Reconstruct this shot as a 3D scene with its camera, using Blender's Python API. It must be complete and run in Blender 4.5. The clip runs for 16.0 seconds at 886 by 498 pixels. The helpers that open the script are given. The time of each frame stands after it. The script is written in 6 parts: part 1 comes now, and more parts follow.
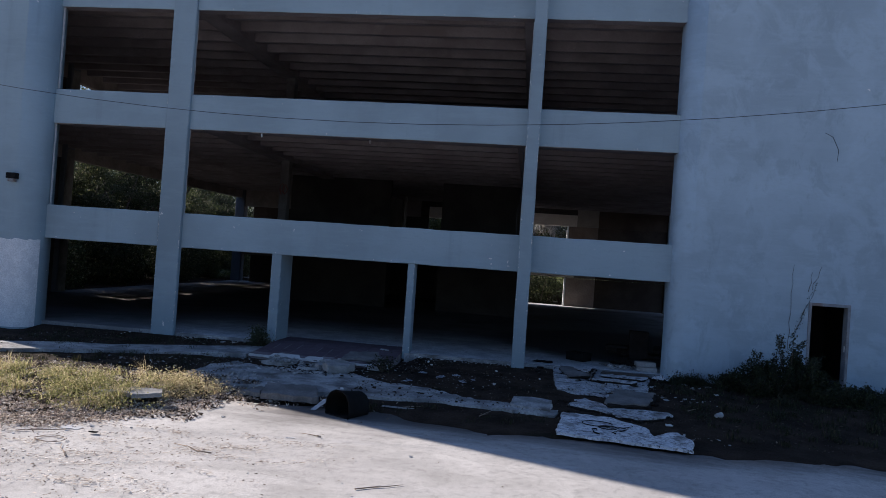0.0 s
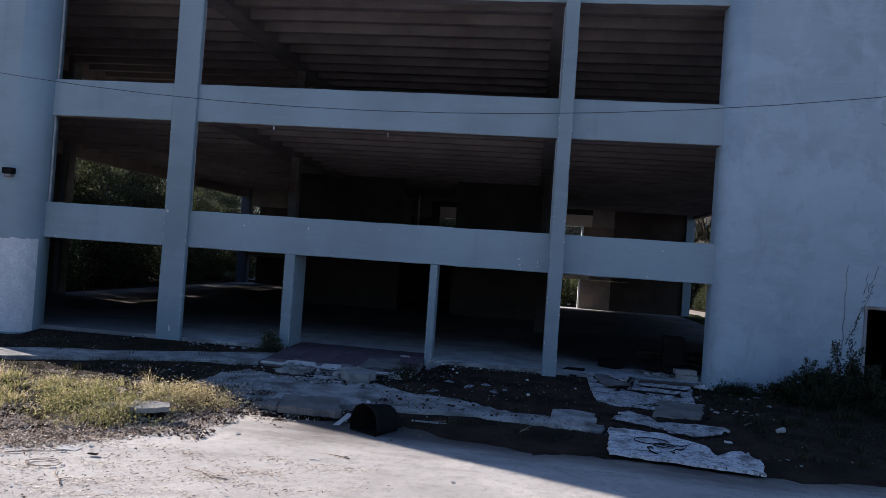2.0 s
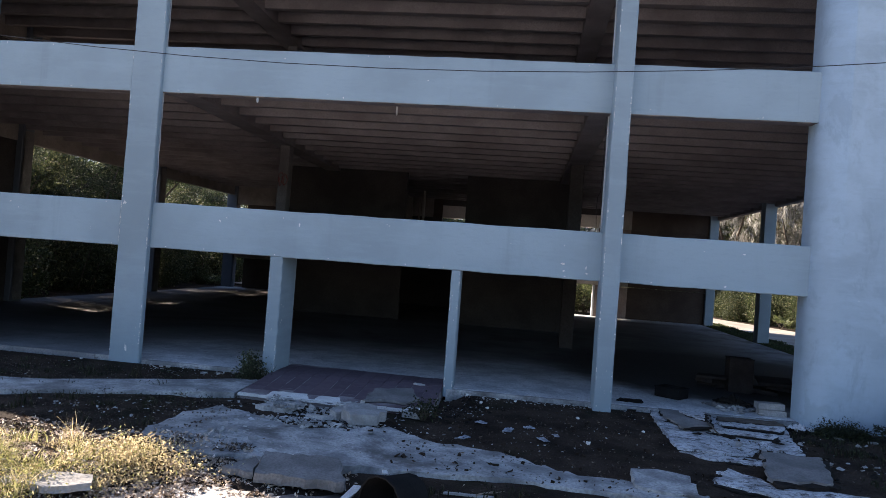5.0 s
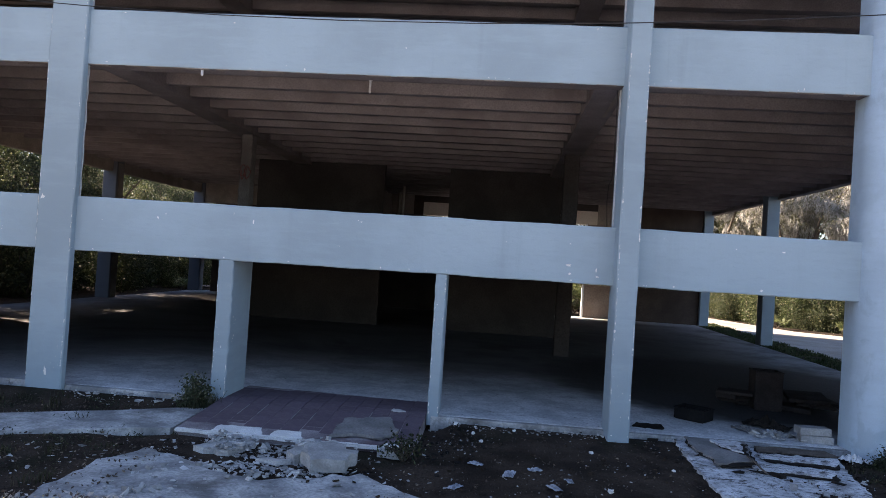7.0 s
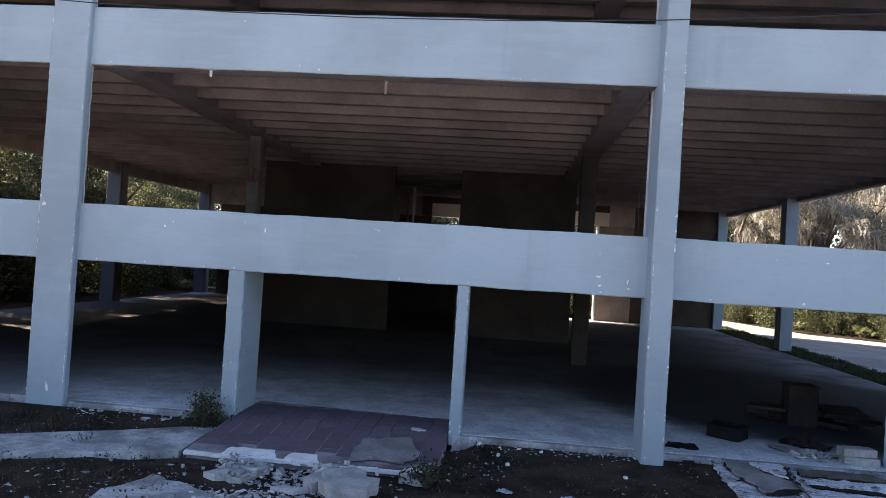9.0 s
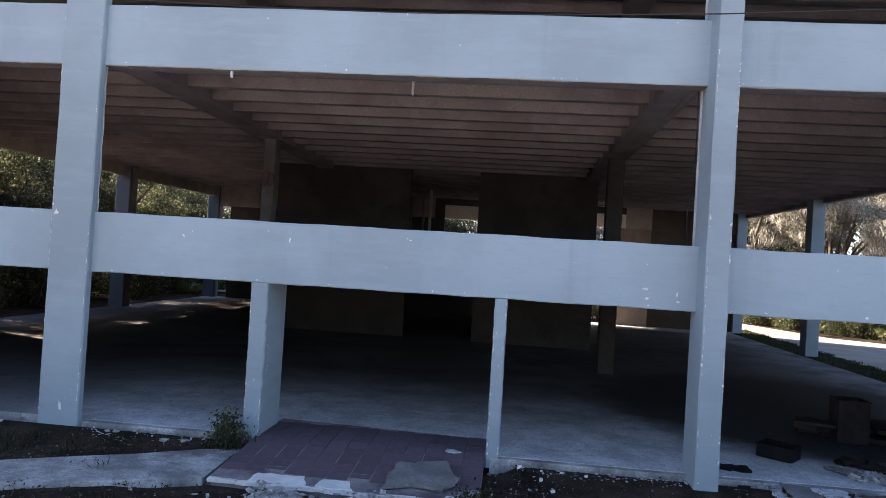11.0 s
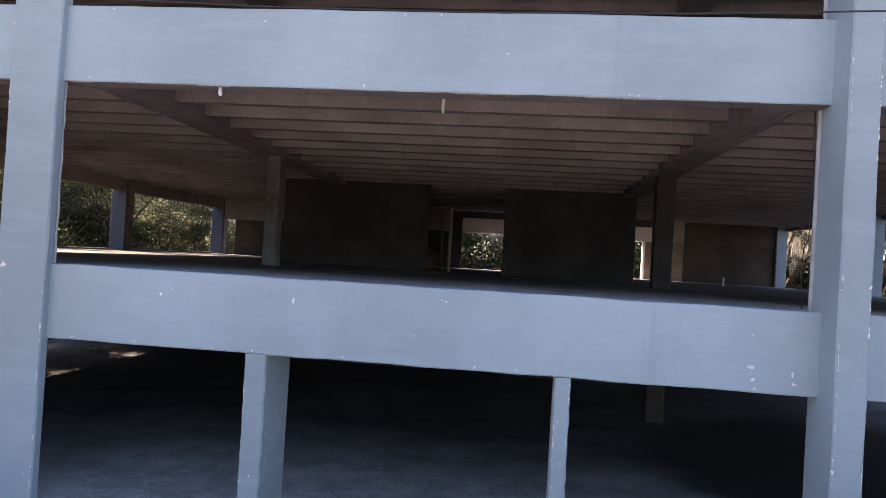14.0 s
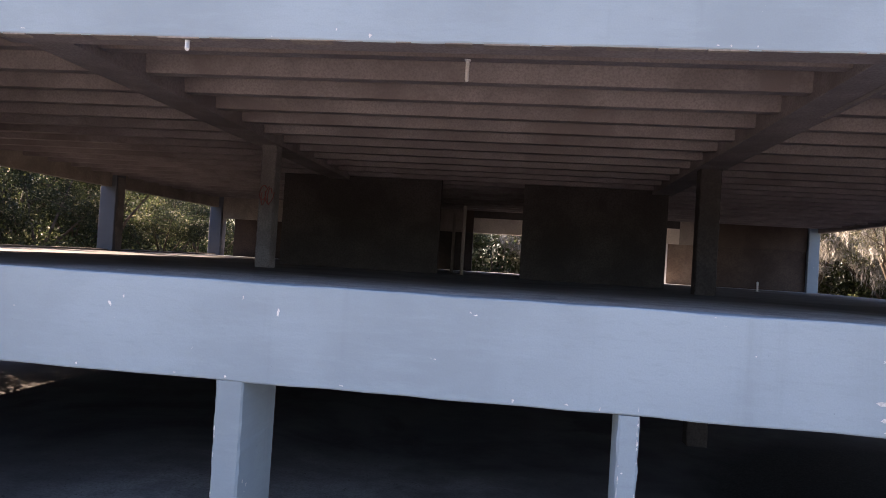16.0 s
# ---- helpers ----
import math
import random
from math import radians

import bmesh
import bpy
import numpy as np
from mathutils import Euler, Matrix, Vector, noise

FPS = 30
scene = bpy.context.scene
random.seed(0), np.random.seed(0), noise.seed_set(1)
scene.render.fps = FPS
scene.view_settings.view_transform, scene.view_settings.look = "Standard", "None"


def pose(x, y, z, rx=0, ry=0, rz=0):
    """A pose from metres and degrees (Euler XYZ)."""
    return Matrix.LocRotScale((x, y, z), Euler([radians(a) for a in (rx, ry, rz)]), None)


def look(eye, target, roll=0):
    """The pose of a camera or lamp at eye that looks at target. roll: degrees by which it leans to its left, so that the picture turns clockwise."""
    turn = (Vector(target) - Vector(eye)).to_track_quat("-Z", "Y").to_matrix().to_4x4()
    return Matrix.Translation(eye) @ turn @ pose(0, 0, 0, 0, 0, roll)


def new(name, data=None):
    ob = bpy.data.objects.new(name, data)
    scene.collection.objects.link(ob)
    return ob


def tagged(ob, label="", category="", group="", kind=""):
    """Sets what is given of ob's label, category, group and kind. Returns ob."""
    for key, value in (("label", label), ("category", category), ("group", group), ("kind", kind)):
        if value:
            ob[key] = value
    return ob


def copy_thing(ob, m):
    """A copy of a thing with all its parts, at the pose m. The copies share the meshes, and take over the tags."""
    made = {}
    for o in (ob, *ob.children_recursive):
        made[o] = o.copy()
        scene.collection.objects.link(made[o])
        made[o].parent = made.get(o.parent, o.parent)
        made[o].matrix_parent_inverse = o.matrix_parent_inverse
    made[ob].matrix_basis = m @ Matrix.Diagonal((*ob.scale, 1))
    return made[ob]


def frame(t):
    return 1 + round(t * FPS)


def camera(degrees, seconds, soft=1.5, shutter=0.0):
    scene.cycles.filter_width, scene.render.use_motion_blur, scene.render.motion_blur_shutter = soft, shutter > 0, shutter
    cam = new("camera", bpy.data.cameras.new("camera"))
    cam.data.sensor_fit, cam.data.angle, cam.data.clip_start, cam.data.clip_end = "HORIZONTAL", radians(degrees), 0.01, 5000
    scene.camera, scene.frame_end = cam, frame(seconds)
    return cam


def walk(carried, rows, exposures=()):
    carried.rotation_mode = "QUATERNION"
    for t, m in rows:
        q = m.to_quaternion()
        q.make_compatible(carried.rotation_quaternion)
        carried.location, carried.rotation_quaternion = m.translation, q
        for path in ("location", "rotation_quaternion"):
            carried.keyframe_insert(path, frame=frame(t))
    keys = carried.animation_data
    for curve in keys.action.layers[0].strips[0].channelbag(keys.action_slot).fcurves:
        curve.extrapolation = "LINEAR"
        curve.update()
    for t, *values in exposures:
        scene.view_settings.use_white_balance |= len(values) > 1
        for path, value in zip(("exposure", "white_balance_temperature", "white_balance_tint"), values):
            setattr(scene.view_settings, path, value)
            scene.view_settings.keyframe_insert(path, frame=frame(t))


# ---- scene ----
cam = camera(65.1, 16.0, 0.7)
PATH = [
    (0, (-0.013, 0.423, 2.527), (-0.266, 2.407, 2.548), 4.0),
    (0.5, (-0.177, 0.665, 2.503), (-0.432, 2.648, 2.526), 4.1),
    (1, (-0.344, 0.928, 2.479), (-0.602, 2.911, 2.504), 4.1),
    (1.5, (-0.498, 1.181, 2.461), (-0.758, 3.164, 2.486), 4.1),
    (2, (-0.67, 1.466, 2.449), (-0.93, 3.449, 2.475), 4.0),
    (2.5, (-0.827, 1.767, 2.451), (-1.089, 3.75, 2.478), 4.0),
    (3, (-0.965, 2.133, 2.439), (-1.23, 4.115, 2.469), 4.0),
    (3.5, (-1.119, 2.605, 2.447), (-1.387, 4.587, 2.478), 4.0),
    (4, (-1.272, 3.201, 2.419), (-1.542, 5.183, 2.457), 3.9),
    (4.2, (-1.361, 3.471, 2.435), (-1.628, 5.453, 2.47), 4.0),
    (6.5, (-1.987, 6.307, 2.436), (-2.171, 8.298, 2.474), 3.8),
    (7, (-1.976, 6.682, 2.489), (-2.158, 8.673, 2.524), 3.7),
    (7.5, (-1.774, 6.998, 2.542), (-1.957, 8.989, 2.577), 3.8),
    (8, (-1.902, 7.117, 2.602), (-2.084, 9.109, 2.633), 3.9),
    (8.5, (-2.138, 7.193, 2.654), (-2.324, 9.184, 2.682), 3.8),
    (9, (-2.316, 7.224, 2.657), (-2.508, 9.215, 2.687), 3.7),
    (11.5, (-2.933, 8.022, 2.807), (-3.141, 10.011, 2.835), 3.6),
    (12, (-3.031, 8.297, 2.788), (-3.243, 10.285, 2.82), 3.7),
    (12.5, (-3.122, 8.642, 2.955), (-3.341, 10.63, 2.986), 3.6),
    (13, (-3.246, 9.014, 2.993), (-3.467, 11.002, 3.027), 3.5),
    (13.5, (-3.356, 9.426, 3.296), (-3.582, 11.413, 3.327), 3.5),
    (14, (-3.479, 9.836, 3.508), (-3.71, 11.823, 3.537), 3.4),
    (14.5, (-3.585, 10.225, 3.477), (-3.821, 12.211, 3.51), 3.5),
    (15, (-3.696, 10.664, 3.461), (-3.936, 12.649, 3.493), 3.5),
    (15.5, (-3.777, 11.125, 3.457), (-4.021, 13.11, 3.491), 3.5),
    (16, (-3.885, 11.6, 3.476), (-4.132, 13.584, 3.512), 3.6),
]
EXPOSURES = [(0.0, 0.84, 5260, 18), (2.5, 0.88, 5300, 18), (3.7, 0.98, 5300, 18), (3.9, 1.68, 5600, 18), (4.2, 1.86, 5700, 18), (6.3, 2.42, 6120, 20), (9.0, 2.55, 6250, 22), (13.0, 2.64, 6380, 24.5), (16.0, 2.72, 6580, 29)]
walk(cam, [(t, look(eye, target, roll)) for t, eye, target, roll in PATH], EXPOSURES)

# ---- world and sun ----
SUN_BACK, SUN_UP = 21.8, 27.0          # degrees behind the facade's line, degrees above the horizon
world = bpy.data.worlds.new("sky")
scene.world = world
world.use_nodes = True
wn = world.node_tree.nodes
sky = wn.new("ShaderNodeTexSky")
sky.sky_type, sky.sun_disc = "NISHITA", False
sky.sun_elevation, sky.sun_rotation = radians(SUN_UP), radians(-(90 - SUN_BACK))
sky.air_density, sky.dust_density, sky.ozone_density = 1.0, 0.6, 1.5
world.node_tree.links.new(sky.outputs[0], wn["Background"].inputs[0])
wn["Background"].inputs[1].default_value = 0.056
sun = new("sun", bpy.data.lights.new("sun", "SUN"))
sun.data.energy, sun.data.angle, sun.data.color = 5.0, radians(0.5), (1.0, 0.82, 0.575)
sun_way = Vector((-math.cos(radians(SUN_BACK)) * math.cos(radians(SUN_UP)), math.sin(radians(SUN_BACK)) * math.cos(radians(SUN_UP)), math.sin(radians(SUN_UP))))
sun.matrix_world = look(sun_way * 60, (0, 0, 0))


# ---- materials ----
class Nodes:
    """A small builder for a node material."""

    def __init__(self, name, rough=0.8):
        self.m = bpy.data.materials.new(name)
        self.m.use_nodes = True
        self.t = self.m.node_tree
        self.b = self.t.nodes["Principled BSDF"]
        self.b.inputs["Roughness"].default_value = rough
        self.b.inputs["Specular IOR Level"].default_value = 0.15 if rough >= 0.85 else 0.4
        self.co = self.t.nodes.new("ShaderNodeTexCoord").outputs["Object"]

    def link(self, a, b):
        self.t.links.new(a, b)

    def coords(self, scale=(1, 1, 1)):
        n = self.t.nodes.new("ShaderNodeMapping")
        n.inputs["Scale"].default_value = scale
        self.link(self.co, n.inputs[0])
        return n.outputs[0]

    def noise(self, scale, detail=4, rough=0.55, stretch=(1, 1, 1), warp=0.0):
        n = self.t.nodes.new("ShaderNodeTexNoise")
        n.inputs["Scale"].default_value, n.inputs["Detail"].default_value = scale, detail
        n.inputs["Roughness"].default_value, n.inputs["Distortion"].default_value = rough, warp
        self.link(self.coords(stretch), n.inputs["Vector"])
        return n.outputs["Fac"]

    def cells(self, scale, feature="F1"):
        n = self.t.nodes.new("ShaderNodeTexVoronoi")
        n.feature = feature
        n.inputs["Scale"].default_value = scale
        self.link(self.co, n.inputs["Vector"])
        return n.outputs["Distance"]

    def ramp(self, fac, low, high, a=0.0, b=1.0):
        n = self.t.nodes.new("ShaderNodeMapRange")
        n.interpolation_type = "SMOOTHSTEP"
        for k, v in zip(("From Min", "From Max", "To Min", "To Max"), (low, high, a, b)):
            n.inputs[k].default_value = v
        self.link(fac, n.inputs["Value"])
        return n.outputs["Result"]

    def mix(self, fac, a, b):
        n = self.t.nodes.new("ShaderNodeMix")
        n.data_type = "RGBA"
        for sock, v in ((n.inputs[0], fac), (n.inputs[6], a), (n.inputs[7], b)):
            if isinstance(v, (int, float)):
                sock.default_value = v
            elif isinstance(v, tuple):
                sock.default_value = (*v, 1)
            else:
                self.link(v, sock)
        return n.outputs[2]

    def times(self, a, b):
        n = self.t.nodes.new("ShaderNodeMath")
        n.operation = "MULTIPLY"
        self.link(a, n.inputs[0])
        if isinstance(b, (int, float)):
            n.inputs[1].default_value = b
        else:
            self.link(b, n.inputs[1])
        return n.outputs[0]

    def random(self, island=False):
        if island:
            return self.t.nodes.new("ShaderNodeNewGeometry").outputs["Random Per Island"]
        return self.t.nodes.new("ShaderNodeObjectInfo").outputs["Random"]

    def bump(self, fac, strength=0.3, distance=0.01):
        n = self.t.nodes.new("ShaderNodeBump")
        n.inputs["Strength"].default_value, n.inputs["Distance"].default_value = strength, distance
        self.link(fac, n.inputs["Height"])
        old = self.b.inputs["Normal"].links
        if old:
            self.link(old[0].from_socket, n.inputs["Normal"])
        self.link(n.outputs[0], self.b.inputs["Normal"])

    def paint(self, colour):
        self.link(colour, self.b.inputs["Base Color"])
        return self.m


def wall_paint(name, base, chip=0.71, streak=0.5, blotch=0.0):
    """Old masonry paint: blotches, rain streaks, grime, a few bare flakes, roller and blockwork relief."""
    n = Nodes(name, 0.75)
    dark, pale = tuple(c * 0.88 for c in base), tuple(min(1, c * 1.07) for c in base)
    c = n.mix(n.ramp(n.noise(0.5, 5), 0.35, 0.65), dark, pale)
    c = n.mix(n.ramp(n.noise(1.0, 6, 0.6, (2.6, 2.6, 0.14)), 0.56, 0.76, 0, streak), c, tuple(k * 0.74 for k in base))
    c = n.mix(n.ramp(n.noise(2.2, 8, 0.7, (0.35, 0.35, 2.4)), 0.46, 0.66, 0, 0.35), c, tuple(k * 1.13 for k in base))
    if blotch:
        c = n.mix(n.ramp(n.noise(0.8, 9, 0.68, (1, 1, 1), 0.5), 0.47, 0.60, 0, blotch), c, tuple(k * 1.22 for k in base))
        c = n.mix(n.ramp(n.noise(1.5, 8, 0.7, (1.2, 1.2, 0.7), 0.4), 0.54, 0.64, 0, blotch), c, tuple(k * 0.76 for k in base))
    c = n.mix(n.ramp(n.noise(9, 6, 0.7, (0.5, 0.5, 2.0)), 0.5, 0.7, 0, 0.3), c, tuple(k * 0.84 for k in base))
    c = n.mix(n.ramp(n.noise(70, 3), 0.3, 0.7, 0, 0.16), c, tuple(k * 0.7 for k in base))
    c = n.mix(n.ramp(n.noise(26, 5, 0.7), 0.70, 0.73, 0, 0.6), c, tuple(k * 0.55 for k in base))
    c = n.mix(n.ramp(n.noise(5.5, 7, 0.6, warp=0.4), chip, chip + 0.015), c, (0.78, 0.77, 0.74))
    n.bump(n.noise(38, 5, 0.65), 0.22, 0.006)
    n.bump(n.noise(3.5, 3), 0.35, 0.02)
    return n.paint(c)


def mottled(name, a, b, scale=1.2, fine=40, rough=0.85, bump=0.4, stain=None, depth=0.01, island=0.0):
    """Two tones at a large and a small scale, with an optional stain."""
    n = Nodes(name, rough)
    c = n.mix(n.ramp(n.noise(scale, 6, 0.6), 0.34, 0.66), a, b)
    c = n.mix(n.ramp(n.noise(fine, 4, 0.6), 0.35, 0.7, 0, 0.5), c, tuple(k * 0.6 for k in a))
    if stain:
        c = n.mix(n.ramp(n.noise(scale * 0.45, 7, 0.65, warp=0.6), 0.52, 0.66, 0, 0.8), c, stain)
    if island:
        c = n.mix(n.ramp(n.random(True), 0, 1, 0, island), c, tuple(k * 0.35 for k in a))
    n.bump(n.noise(fine * 0.8, 5), bump, depth)
    return n.paint(c)


def leafy(name, a, b, c3, through_light=0.35):
    """Leaves: each one its own tone, a little light through them."""
    n = Nodes(name, 0.55)
    r = n.random(True)
    c = n.mix(n.ramp(r, 0.0, 0.75), a, b)
    c = n.mix(n.ramp(r, 0.82, 1.0), c, c3)
    m = n.paint(c)
    tr = n.t.nodes.new("ShaderNodeBsdfTranslucent")
    n.link(c, tr.inputs["Color"])
    mx = n.t.nodes.new("ShaderNodeMixShader")
    mx.inputs[0].default_value = through_light
    out = n.t.nodes["Material Output"]
    n.link(n.b.outputs[0], mx.inputs[1])
    n.link(tr.outputs[0], mx.inputs[2])
    n.link(mx.outputs[0], out.inputs["Surface"])
    return m


PAINT = wall_paint("blue_grey_wall_paint", (0.308, 0.39, 0.444))
PAINT_COL = wall_paint("blue_grey_column_paint", (0.273, 0.345, 0.392), 0.71)
# Darker copy of the column paint, for shaded faces.
SIDE_SHADE = wall_paint("shaded_side_column_paint", (0.115, 0.13, 0.155), 0.74)
STUCCO = wall_paint("blue_grey_stucco", (0.373, 0.465, 0.543), 0.74, 0.22, blotch=0.5)
PATCHWHITE = mottled("white_patch_paint", (0.74, 0.76, 0.79), (0.86, 0.87, 0.89), 5.0, 30, 0.75, 0.4, (0.62, 0.64, 0.67))
WHITE = mottled("white_wall_paint", (0.72, 0.74, 0.76), (0.84, 0.85, 0.86), 2.0, 30, 0.7, 0.3, (0.5, 0.5, 0.5))
BARE = mottled("bare_plaster", (0.66, 0.65, 0.62), (0.82, 0.81, 0.78), 3, 60)
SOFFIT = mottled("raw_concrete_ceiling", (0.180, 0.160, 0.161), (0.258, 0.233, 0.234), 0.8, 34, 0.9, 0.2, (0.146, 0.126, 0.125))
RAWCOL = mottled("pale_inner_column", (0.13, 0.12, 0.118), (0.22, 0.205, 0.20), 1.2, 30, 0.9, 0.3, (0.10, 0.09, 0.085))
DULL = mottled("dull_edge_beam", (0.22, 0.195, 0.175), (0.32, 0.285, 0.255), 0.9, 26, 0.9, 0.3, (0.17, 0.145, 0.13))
# Paler than the concrete, to stand for light bounced onto the back beam.
LEDGE = mottled("lit_edge_beam", (0.62, 0.56, 0.50), (0.76, 0.70, 0.63), 1.1, 26, 0.9, 0.3, (0.50, 0.43, 0.37))
STRIP = mottled("worn_plaster_strip", (0.40, 0.425, 0.45), (0.54, 0.56, 0.585), 3, 50)
REDPAINT = mottled("faded_red_spray_paint", (0.13, 0.045, 0.042), (0.19, 0.06, 0.055), 6, 40)
# Dark base tone of the inner walls.
INNER = mottled("dark_inner_wall", (0.05, 0.046, 0.0455), (0.08, 0.072, 0.07), 0.6, 22, 0.9, 0.3, (0.042, 0.038, 0.037))
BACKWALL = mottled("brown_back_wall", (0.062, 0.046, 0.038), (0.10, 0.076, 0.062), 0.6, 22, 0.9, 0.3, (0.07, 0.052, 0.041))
# Paler copies of the brown back wall, for its lit end.
MIDWALL = mottled("dimly_lit_back_wall", (0.17, 0.125, 0.10), (0.26, 0.20, 0.165), 0.8, 22, 0.9, 0.4, (0.13, 0.10, 0.08))
PALEWALL = mottled("lit_back_wall", (0.27, 0.21, 0.18), (0.38, 0.31, 0.27), 0.8, 22, 0.9, 0.4, (0.30, 0.25, 0.21))
CONCRETE = mottled("weathered_concrete", (0.22, 0.223, 0.223), (0.54, 0.54, 0.53), 1.9, 26, 0.9, 0.7, (0.10, 0.092, 0.085), 0.02)
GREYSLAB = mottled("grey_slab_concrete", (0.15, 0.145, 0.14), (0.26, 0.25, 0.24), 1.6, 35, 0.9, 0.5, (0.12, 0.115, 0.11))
RUBBLE = mottled("broken_concrete", (0.40, 0.395, 0.38), (0.66, 0.65, 0.63), 3.0, 40, 0.95, 0.7, None, 0.02, 0.7)
EARTH = mottled("dark_earth_and_leaf_litter", (0.021, 0.0145, 0.0105), (0.060, 0.043, 0.031), 1.6, 30, 1.0, 0.9, (0.017, 0.016, 0.008), 0.04)


def paver_tone():
    """Maroon pavers, each a little lighter or darker, under grey dust."""
    n = Nodes("maroon_paver", 0.85)
    r = n.random()
    c = n.mix(n.ramp(r, 0, 1), (0.104, 0.078, 0.093), (0.130, 0.098, 0.116))
    c = n.mix(n.ramp(n.noise(7, 6, 0.65), 0.40, 0.68, 0, 0.35), c, (0.19, 0.16, 0.165))
    c = n.mix(n.ramp(n.noise(45, 4), 0.35, 0.7, 0, 0.35), c, (0.07, 0.05, 0.056))
    n.bump(n.noise(50, 4), 0.3, 0.006)
    return n.paint(c)


PAVER = paver_tone()
GROUT = mottled("paver_bed", (0.12, 0.09, 0.10), (0.34, 0.31, 0.31), 1.6, 60)
BLACK = mottled("black_plastic", (0.006, 0.006, 0.007), (0.013, 0.013, 0.013), 3, 40, 0.85, 0.2)
METAL = mottled("grey_painted_steel", (0.20, 0.21, 0.23), (0.30, 0.31, 0.33), 4, 50, 0.55, 0.2, (0.16, 0.10, 0.07))
CABLE = mottled("cable_sheath", (0.015, 0.015, 0.017), (0.03, 0.03, 0.03), 3, 50, 0.6, 0.1)
DEADWOOD = mottled("bleached_dead_wood", (0.28, 0.22, 0.17), (0.44, 0.36, 0.28), 5, 40, 0.9, 0.5)
BARK = mottled("bark", (0.075, 0.06, 0.048), (0.16, 0.135, 0.11), 4, 30, 0.95, 0.9, None, 0.03)
TIMBER = mottled("weathered_timber", (0.085, 0.07, 0.058), (0.15, 0.125, 0.10), 6, 40, 0.85, 0.4)
CRATE = mottled("dusty_dark_scrap", (0.030, 0.025, 0.024), (0.052, 0.044, 0.042), 3, 40, 0.9, 0.3)
CHAR = mottled("dark_scrap", (0.010, 0.009, 0.008), (0.03, 0.025, 0.021), 5, 40, 0.9, 0.5, None, 0.02)
PLASTIC = mottled("crumpled_plastic", (0.13, 0.145, 0.175), (0.46, 0.49, 0.55), 14, 60, 0.5, 0.3)
PAPER = mottled("white_litter", (0.6, 0.6, 0.6), (0.8, 0.8, 0.8), 9, 60, 0.7, 0.1, None, 0.01, 0.6)
LEAF_OAK = leafy("oak_leaves", (0.022, 0.033, 0.014), (0.06, 0.074, 0.032), (0.24, 0.235, 0.14), 0.38)
LEAF_FAN = leafy("fan_palm_leaves", (0.06, 0.08, 0.03), (0.17, 0.20, 0.08), (0.36, 0.37, 0.19), 0.45)
LEAF_DARK = leafy("bush_leaves", (0.010, 0.015, 0.006), (0.028, 0.036, 0.013), (0.075, 0.085, 0.03))
LEAF_BRIGHT = leafy("undergrowth_leaves", (0.03, 0.043, 0.016), (0.085, 0.11, 0.042), (0.30, 0.30, 0.17), 0.42)
LEAF_PALE = leafy("sunlit_far_leaves", (0.085, 0.095, 0.05), (0.20, 0.20, 0.12), (0.44, 0.43, 0.33), 0.45)
LEAF_WOOD = leafy("wood_leaves", (0.022, 0.034, 0.014), (0.06, 0.075, 0.03), (0.22, 0.22, 0.11), 0.38)
MOSS = leafy("hanging_moss", (0.22, 0.215, 0.20), (0.48, 0.47, 0.44), (0.75, 0.74, 0.71), 0.42)
GRASS_DRY = leafy("dry_grass", (0.26, 0.20, 0.10), (0.76, 0.66, 0.42), (0.36, 0.37, 0.13), 0.58)
WEED_SUN = leafy("sunlit_weeds", (0.10, 0.105, 0.036), (0.36, 0.35, 0.14), (0.66, 0.56, 0.34), 0.55)
GRASS_GREEN = leafy("green_grass", (0.014, 0.016, 0.007), (0.034, 0.038, 0.015), (0.085, 0.07, 0.035))
GRASS_FAR = leafy("verge_grass", (0.02, 0.034, 0.010), (0.05, 0.07, 0.022), (0.10, 0.10, 0.04))
LITTER = leafy("fallen_leaves", (0.07, 0.05, 0.035), (0.24, 0.19, 0.14), (0.60, 0.55, 0.47), 0.1)
# Darker copy of the fallen leaves.
LITTER_DARK = leafy("dark_fallen_leaves", (0.03, 0.02, 0.013), (0.075, 0.05, 0.032), (0.22, 0.17, 0.12), 0.1)
LITTER_PALE = leafy("bleached_fallen_leaves", (0.12, 0.085, 0.06), (0.62, 0.53, 0.44), (0.90, 0.86, 0.80), 0.3)


